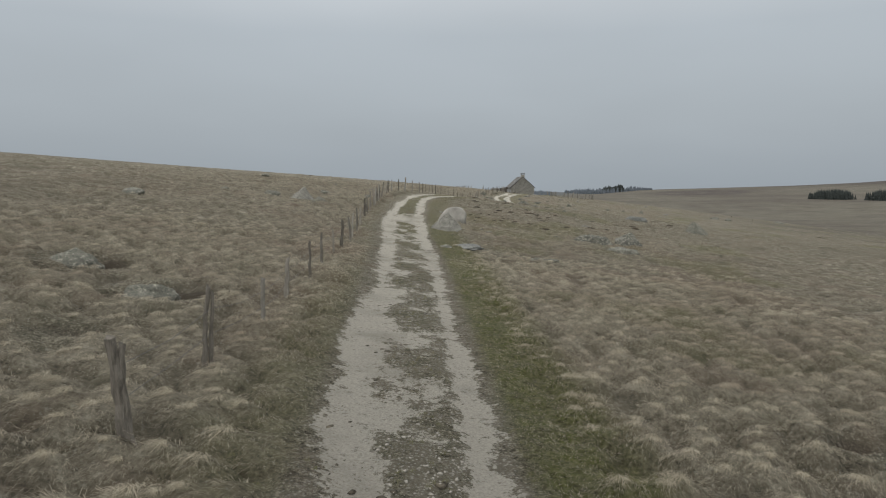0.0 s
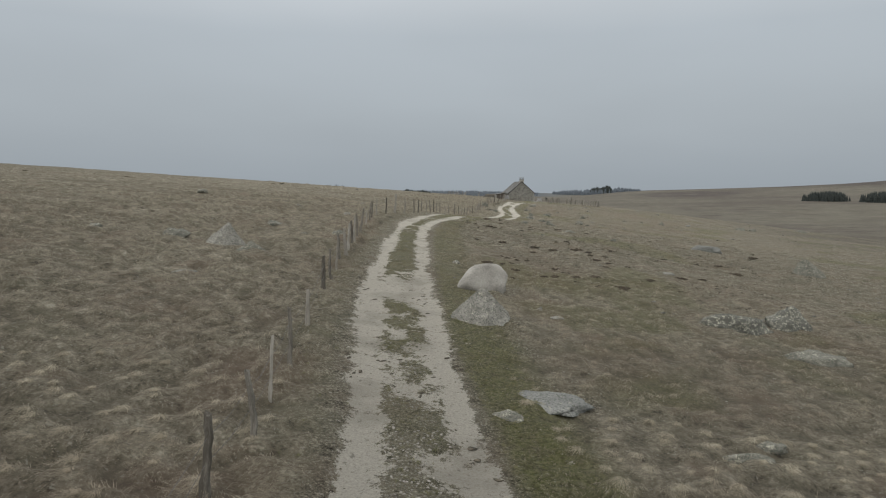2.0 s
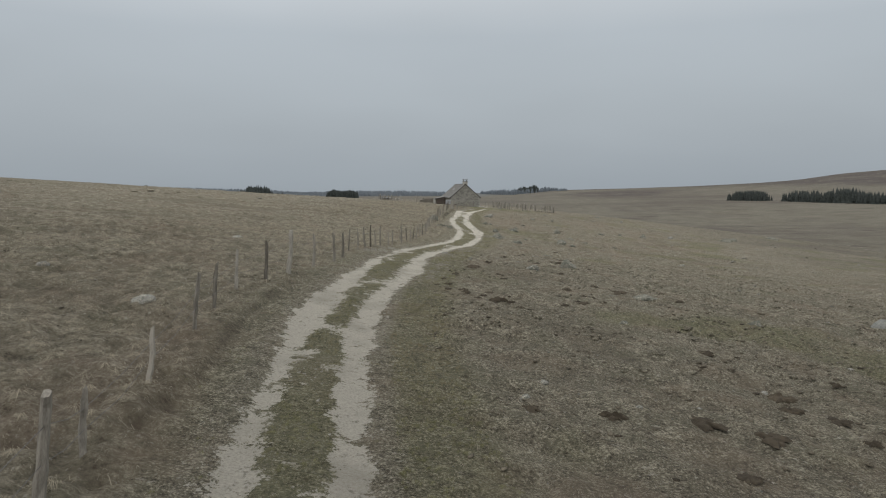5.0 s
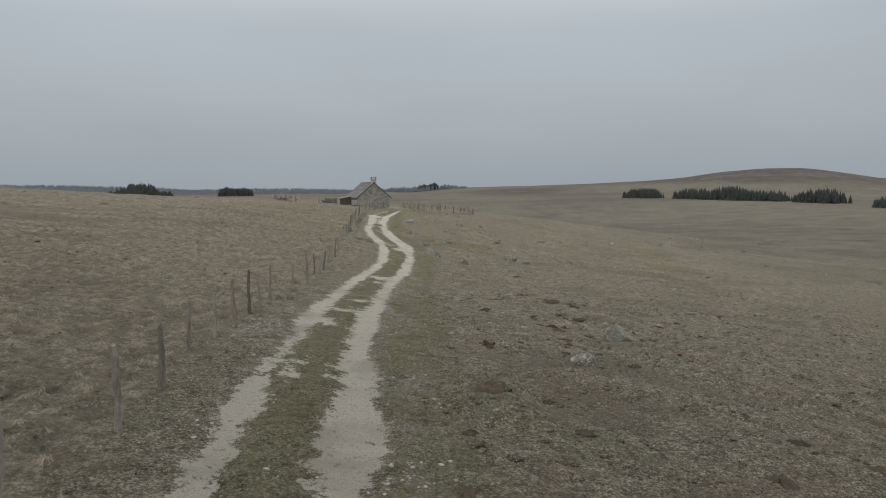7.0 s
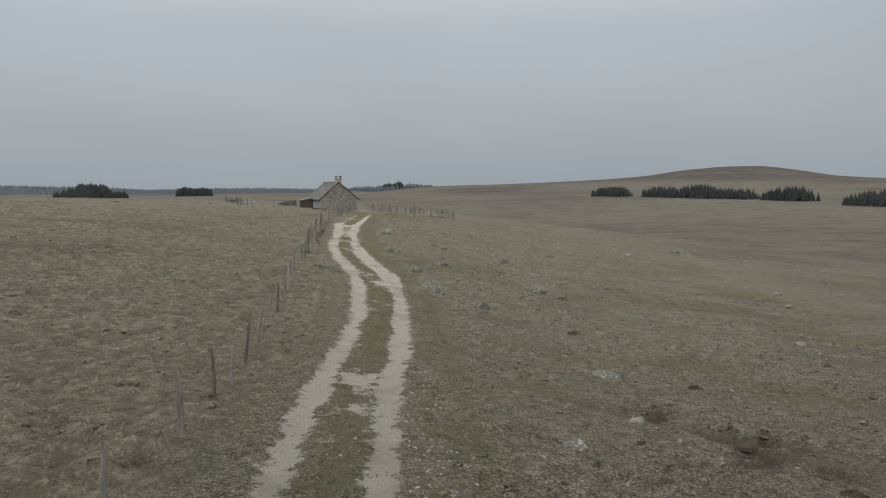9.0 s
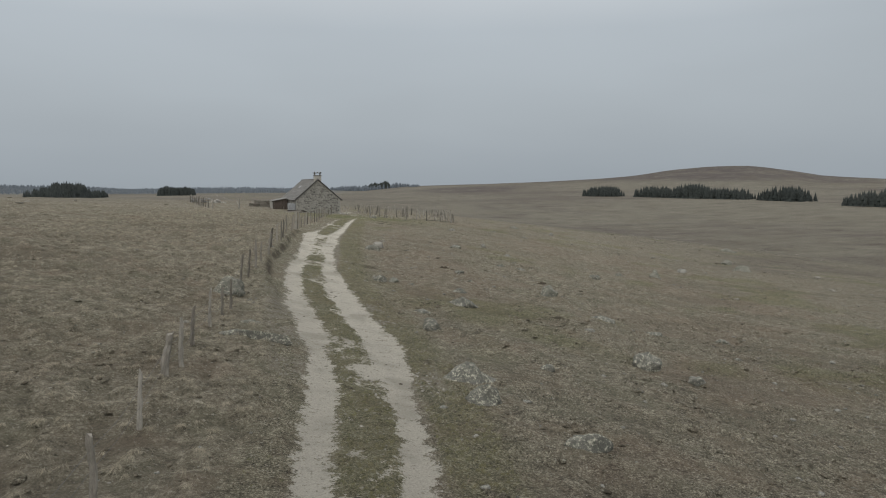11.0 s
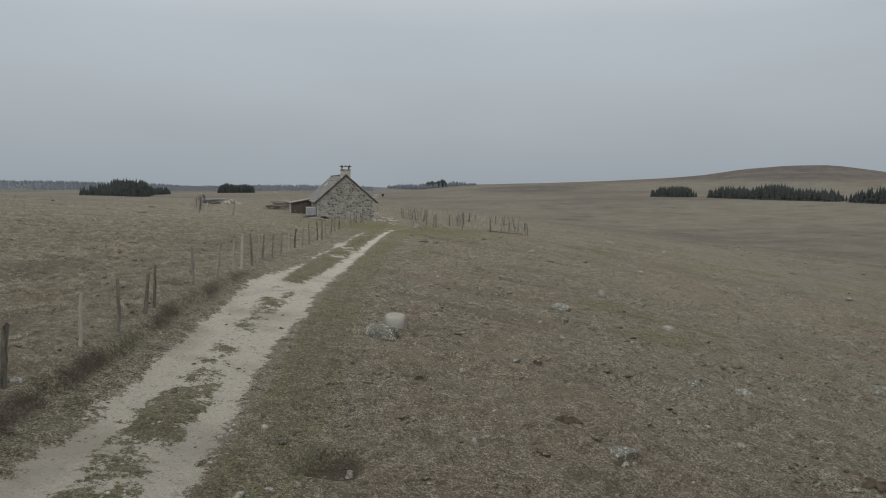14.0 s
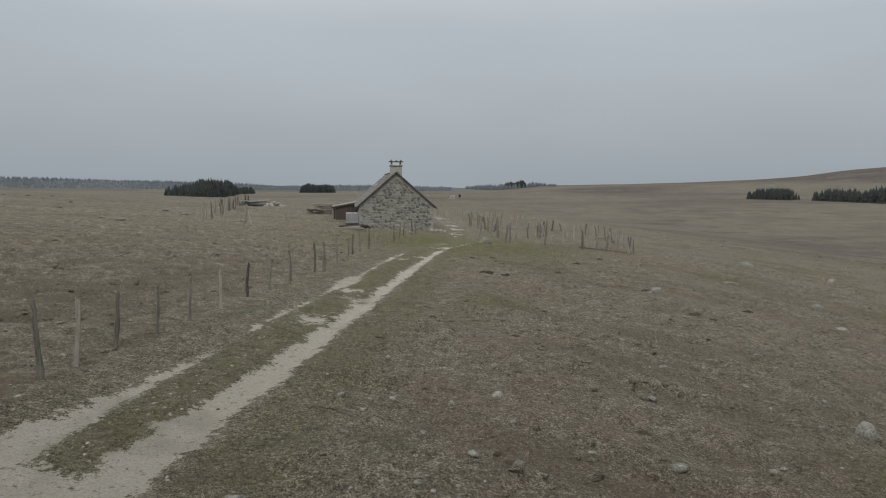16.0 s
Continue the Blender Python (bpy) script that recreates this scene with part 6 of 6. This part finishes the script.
# ---------------------------------------------------------------- loose stones, clods and grass
def scatter_lumps(name, label, category, places, sizes, mat, seed, flat=0.6, sink=0.25):
    """Many small uneven lumps as one object."""
    rng = np.random.RandomState(seed)
    bm = bmesh.new()
    bmesh.ops.create_icosphere(bm, subdivisions=1, radius=0.5)
    base = np.array([v.co for v in bm.verts])
    tris = np.array([[v.index for v in f.verts] for f in bm.faces])
    bm.free()
    n, k = len(places), len(base)
    z = height(places[:, 0], places[:, 1])
    shape = base[None] * rng.uniform(0.58, 1.3, (n, k, 1))
    turn = rng.uniform(0, 6.28, n)
    c, s = np.cos(turn)[:, None], np.sin(turn)[:, None]
    sx, sy, sz = sizes * rng.uniform(0.9, 1.3, n), sizes * rng.uniform(0.6, 1.0, n), sizes * flat * rng.uniform(0.6, 1.2, n)
    px, py, pz = shape[..., 0] * sx[:, None], shape[..., 1] * sy[:, None], shape[..., 2] * sz[:, None]
    v = np.stack([px * c - py * s + places[:, :1], px * s + py * c + places[:, 1:2], pz + (z + (0.5 - sink) * sz)[:, None]], -1)
    f = tris[None] + (np.arange(n) * k)[:, None, None]
    return tagged(new(name, array_mesh(name, v.reshape(-1, 3), f.reshape(-1, 3), mat, mat is M_GROUND)), label, category, kind="stuff")


rng = np.random.RandomState(3)


def spread(count, u0, u1, y0, y1):
    y = rng.uniform(y0, y1, count)
    return np.stack([road_x(y) + rng.uniform(u0, u1, count), y], 1)


p = np.concatenate([spread(3600, 1.6, 44, 98, 190), spread(400, -9, -2.2, 105, 190), spread(600, 2, 30, 40, 98)])
keep = fbm(p[:, 0], p[:, 1], 8, 71) > 0.42
p = p[keep]
scatter_lumps("loose_stones", "small pale stones strewn over the grazed turf", "stones", p, 0.03 + 0.20 * rng.uniform(0, 1, len(p)) ** 4 + rng.uniform(0, 0.05, len(p)), M_FIELD, 5, 0.55, 0.42)
p = np.concatenate([spread(5200, -0.75, 0.75, 3, 34), spread(3000, -1.9, 1.9, 34, 130), spread(4200, 1.2, 2.6, 60, 150), spread(4200, -2.5, 2.2, 110, 160), spread(1800, -2.6, -1.2, 74, 92)])
bare_p, stony_p, _ = track(p[:, 0], p[:, 1])
p = p[(bare_p < 0.6) & (stony_p > 0.25) & (fbm(p[:, 0], p[:, 1], 1.2, 72) > 0.40)]
scatter_lumps("track_pebbles", "grey pebbles and stones along the gravel track", "pebbles", p, 0.02 + (0.05 + 0.035 * smooth(30, 60, p[:, 1])) * rng.uniform(0, 1, len(p)) ** 2, M_PEBBLE, 6, 0.5, 0.4)
p = np.concatenate([spread(700, 3.0, 30, 42, 92), spread(260, 2.5, 34, 88, 185), spread(160, -24, -3.5, 30, 120)])
p = p[fbm(p[:, 0], p[:, 1], 4.5, 73) > 0.56]
scatter_lumps("turf_clods", "dark overturned turf clods on the moor", "clods", p, 0.07 + 0.16 * rng.uniform(0, 1, len(p)) ** 1.6, M_PEAT, 7, 0.20, 0.35)
p = np.concatenate([spread(15000, 2.0, 34, 92, 190), spread(9000, 2.4, 26, 44, 92), spread(6000, -20, -2.4, 60, 190)])
p = p[fbm(p[:, 0], p[:, 1], 2.2, 74) > 0.50]
scatter_lumps("turf_crumbs", "trodden crumbs of turf and dry dung on the grazed moor", "clods", p, 0.03 + 0.12 * rng.uniform(0, 1, len(p)) ** 2, M_CRUMB, 8, 0.45, 0.3)


def grass(name, label, places, length, blades, mat, seed, lay, crown=0.5, width=0.006):
    """Tussocks as one object: narrow blades that fall outwards from each tussock's crown, combed towards lay (degrees)."""
    rng = np.random.RandomState(seed)
    n = len(places)
    a = rng.uniform(0, 2 * np.pi, (n, blades))
    ln = length[:, None]
    r0 = rng.uniform(0.0, 0.45, a.shape) * ln
    bx, by = places[:, :1] + r0 * np.cos(a), places[:, 1:2] + r0 * np.sin(a)
    comb = radians(lay) + 2.4 * (fbm(places[:, 0], places[:, 1], 2.6, 83) - 0.5)[:, None]
    reach = ln * rng.uniform(0.5, 1.25, a.shape)
    ang = a + rng.normal(0, 0.35, a.shape)
    tx = bx + reach * (0.62 * np.cos(ang) + 0.45 * np.cos(comb))
    ty = by + reach * (0.62 * np.sin(ang) + 0.45 * np.sin(comb))
    zc = height(places[:, 0], places[:, 1])[:, None]
    zb = zc + crown * ln * rng.uniform(0.45, 1.0, a.shape)
    tz = zc + crown * ln * rng.uniform(-0.25, 0.75, a.shape)
    sx, sy = ty - by, bx - tx
    norm = np.sqrt(sx**2 + sy**2) + 1e-6
    w = width * rng.uniform(0.7, 1.4, a.shape) / norm
    v = np.stack([np.stack([bx - sx * w, by - sy * w, zb], -1), np.stack([bx + sx * w, by + sy * w, zb], -1), np.stack([tx, ty, tz], -1)], 2).reshape(-1, 3)
    f = np.arange(n * blades)[:, None] * 3 + np.array([[0, 1, 2]])
    return tagged(new(name, array_mesh(name, v, f, mat)), label, "grass", kind="stuff")


def pelt(name, label, u0, u1, y0, y1, count, long, seed, mat, lay=250.0, width=0.0055):
    """A continuous coat of fallen grass over the tussocks, each mound with its own swirl."""
    r = np.random.RandomState(seed)
    y = y0 + (y1 - y0) * r.uniform(0, 1, count)
    side = r.uniform(0, 1, count)
    u = u0 + (u1 - u0) * side
    x = road_x(y) + u
    bare, _, d = track(x, y)
    top = mounds(x, y, 0.64, 19)
    odds = smooth(1.25, 1.8, np.abs(d)) * np.where(shaggy(x, y) > 0.3, 0.04 + 0.96 * smooth(0.1, 0.6, top), 0.3 + 0.7 * smooth(0.3, 0.6, fbm(x, y, 0.9, 86))) * (1 - scars(x, y)) * smooth(0, 6, np.minimum(u - u0, u1 - u) + 9 * (np.abs(u) < 9))
    keep = (bare < 0.25) & (r.uniform(0, 1, count) < odds)
    x, y, top = x[keep], y[keep], top[keep]
    n = len(x)
    ln = long * (0.45 + 0.75 * fbm(x, y, 2.4, 20)) * r.uniform(0.55, 1.25, n) * (0.45 + 0.55 * shaggy(x, y))
    gx, gy = mounds(x + 0.08, y, 0.64, 19) - top, mounds(x, y + 0.08, 0.64, 19) - top
    way = radians(lay) + 2.2 * (fbm(x, y, 1.3, 83) - 0.5) + r.normal(0, 0.35, n)
    dx, dy = 0.8 * np.cos(way) - 2.2 * gx, 0.8 * np.sin(way) - 2.2 * gy
    norm = np.hypot(dx, dy) + 1e-6
    dx, dy = dx / norm, dy / norm
    z = height(x, y)
    lift = r.uniform(0.06, 0.32, n) * ln
    w = width * r.uniform(0.6, 1.3, n)
    mx, my = x + 0.5 * ln * dx, y + 0.5 * ln * dy
    tx, ty = x + ln * dx, y + ln * dy
    v = np.stack([np.stack([x - dy * w, y + dx * w, z - 0.02], -1), np.stack([x + dy * w, y - dx * w, z - 0.02], -1),
                  np.stack([mx + dy * w * 0.8, my - dx * w * 0.8, z + lift], -1), np.stack([mx - dy * w * 0.8, my + dx * w * 0.8, z + lift], -1),
                  np.stack([tx, ty, np.maximum(z + 0.35 * lift, height(tx, ty))], -1)], 1).reshape(-1, 3)
    k = np.arange(n)[:, None] * 5
    f = np.concatenate([k + np.array([[0, 1, 2]]), k + np.array([[0, 2, 3]]), k + np.array([[3, 2, 4]])])
    return tagged(new(name, array_mesh(name, v, f, mat)), label, "grass", kind="stuff")


def mound_tops(u0, u1, y0, y1):
    """The crowns of the tussock mounds inside a stretch along the track."""
    i, j = np.meshgrid(np.arange(math.floor((u0 - 6) / 0.64), math.ceil((u1 + 12) / 0.64)), np.arange(math.floor(y0 / 0.64), math.ceil(y1 / 0.64)))
    i, j = i.ravel(), j.ravel()
    x, y = 0.64 * (i + hash2(i, j, 19)), 0.64 * (j + hash2(i, j, 20))
    d = x - road_x(y)
    keep = (d > u0) & (d < u1) & (np.abs(d) > 2.2) & (shaggy(x, y) > 0.45) & (scars(x, y) < 0.2)
    return np.stack([x, y], 1)[keep]


p = mound_tops(-14, 15, 2, 30)
grass("tussocks", "pale hairy tussocks of dry moor grass", p, 0.12 + 0.14 * rng.uniform(0, 1, len(p)), 110, M_GRASS, 21, 250, 0.42, 0.0019)
p = mound_tops(-16, -2.2, 30, 110)
grass("tussocks", "dry tussocks of moor grass beyond the fence", p, 0.15 + 0.12 * rng.uniform(0, 1, len(p)), 40, M_MOOR, 22, 250, 0.5, 0.0032)
p = mound_tops(-16, -2.2, 110, 172)
grass("tussocks", "dry tussocks of moor grass beyond the fence", p, 0.15 + 0.12 * rng.uniform(0, 1, len(p)), 40, M_MOOR, 23, 250, 0.5, 0.0032)
p = mound_tops(2.2, 16, 30, 52)
grass("tussocks", "low tussocks of moor grass with shade in their colour", p, 0.13 + 0.12 * rng.uniform(0, 1, len(p)), 44, M_MOOR, 24, 250, 0.45, 0.003)
pelt("moor_grass", "dry swept tussock grass over the moor", -17, 17, 1.5, 27, 430000, 0.22, 1, M_GRASS, width=0.0024)
pelt("moor_grass", "dry swept tussock grass over the moor", -24, 26, 25, 62, 190000, 0.22, 2, M_MOOR, width=0.004)
pelt("moor_grass", "dry swept tussock grass beyond the fence", -24, -2, 60, 118, 60000, 0.22, 3, M_SHORT, width=0.006)
pelt("moor_grass", "dry swept tussock grass beyond the fence", -20, -2, 112, 175, 60000, 0.22, 4, M_SHORT, width=0.006)
p = np.concatenate([spread(26000, 1.8, 24, 60, 160), spread(12000, 2.0, 34, 120, 192), spread(9000, -18, -2.2, 112, 190)])
bare_p, _, _ = track(p[:, 0], p[:, 1])
p = p[(bare_p < 0.25) & (fbm(p[:, 0], p[:, 1], 1.3, 87) > 0.44)]
grass("grazed_grass", "short grazed tufts of moor grass", p, 0.04 + 0.08 * rng.uniform(0, 1, len(p)) ** 2, 10, M_SHORT, 10, 250, 0.8, 0.0035)
# scraps of turf lying on the gravel
p = np.concatenate([spread(380, -1.3, 1.3, 26, 46), spread(160, -1.2, 0.9, 4, 26), spread(160, -1.5, 1.3, 112, 152)])
p = p[fbm(p[:, 0], p[:, 1], 1.2, 89) > 0.46]
scatter_lumps("turf_scraps", "dark scraps of turf trodden into the gravel", "turf", p, 0.05 + 0.20 * rng.uniform(0, 1, len(p)) ** 3, M_CRUMB, 14, 0.035, 0.4)
# stones and rush clumps farther down the slope
p = np.concatenate([spread(420, 28, 130, 80, 270), spread(120, -60, -18, 90, 230)])
scatter_lumps("loose_stones", "scattered pale stones far down the moor", "stones", p, 0.18 + 0.75 * rng.uniform(0, 1, len(p)) ** 3, M_PEBBLE, 15, 0.4, 0.4)
p = np.concatenate([spread(2600, 45, 150, 60, 300), spread(700, -70, -28, 40, 260)])
p = p[fbm(p[:, 0], p[:, 1] * 2.5, 30, 90) > 0.5]
scatter_lumps("rush_clumps", "low dark rush and heather clumps on the slope", "plants", p, 0.2 + 0.7 * rng.uniform(0, 1, len(p)) ** 3, M_CRUMB, 16, 0.2, 0.35)
# low hummocks of trodden turf
p = np.concatenate([spread(7500, 2.0, 26, 58, 125), spread(7500, 2.2, 38, 110, 195), spread(4000, -20, -2.4, 90, 195)])
bare_p, _, _ = track(p[:, 0], p[:, 1])
p = p[(bare_p < 0.2) & (fbm(p[:, 0], p[:, 1], 1.8, 88) > 0.46)]
scatter_lumps("turf_hummocks", "low uneven hummocks of trodden moor turf", "turf", p, 0.09 + 0.24 * rng.uniform(0, 1, len(p)) ** 2, M_GROUND, 12, 0.30, 0.55)
# short green turf on the crown of the track and along its edge
y = rng.uniform(2, 186, 24000)
d = np.where(rng.uniform(0, 1, len(y)) < 0.5, rng.normal(0, 0.45, len(y)), np.where(rng.uniform(0, 1, len(y)) < 0.97, rng.uniform(1.4, 2.9, len(y)), rng.uniform(-2.4, -1.4, len(y))))
x = road_x(y) + d
b, st, _ = track(x, y)
keep = (b < 0.40) & (fbm(x, y, 1.1, 85) > 0.42) & ((np.abs(d) > 1) | (y > 32) | (rng.uniform(0, 1, len(y)) < 0.35))
p = np.stack([x, y], 1)[keep]
grass("track_turf", "short dark turf on the crown and edge of the track", p, np.full(len(p), 0.07), 16, M_TURF, 11, 250, 0.6, 0.003)
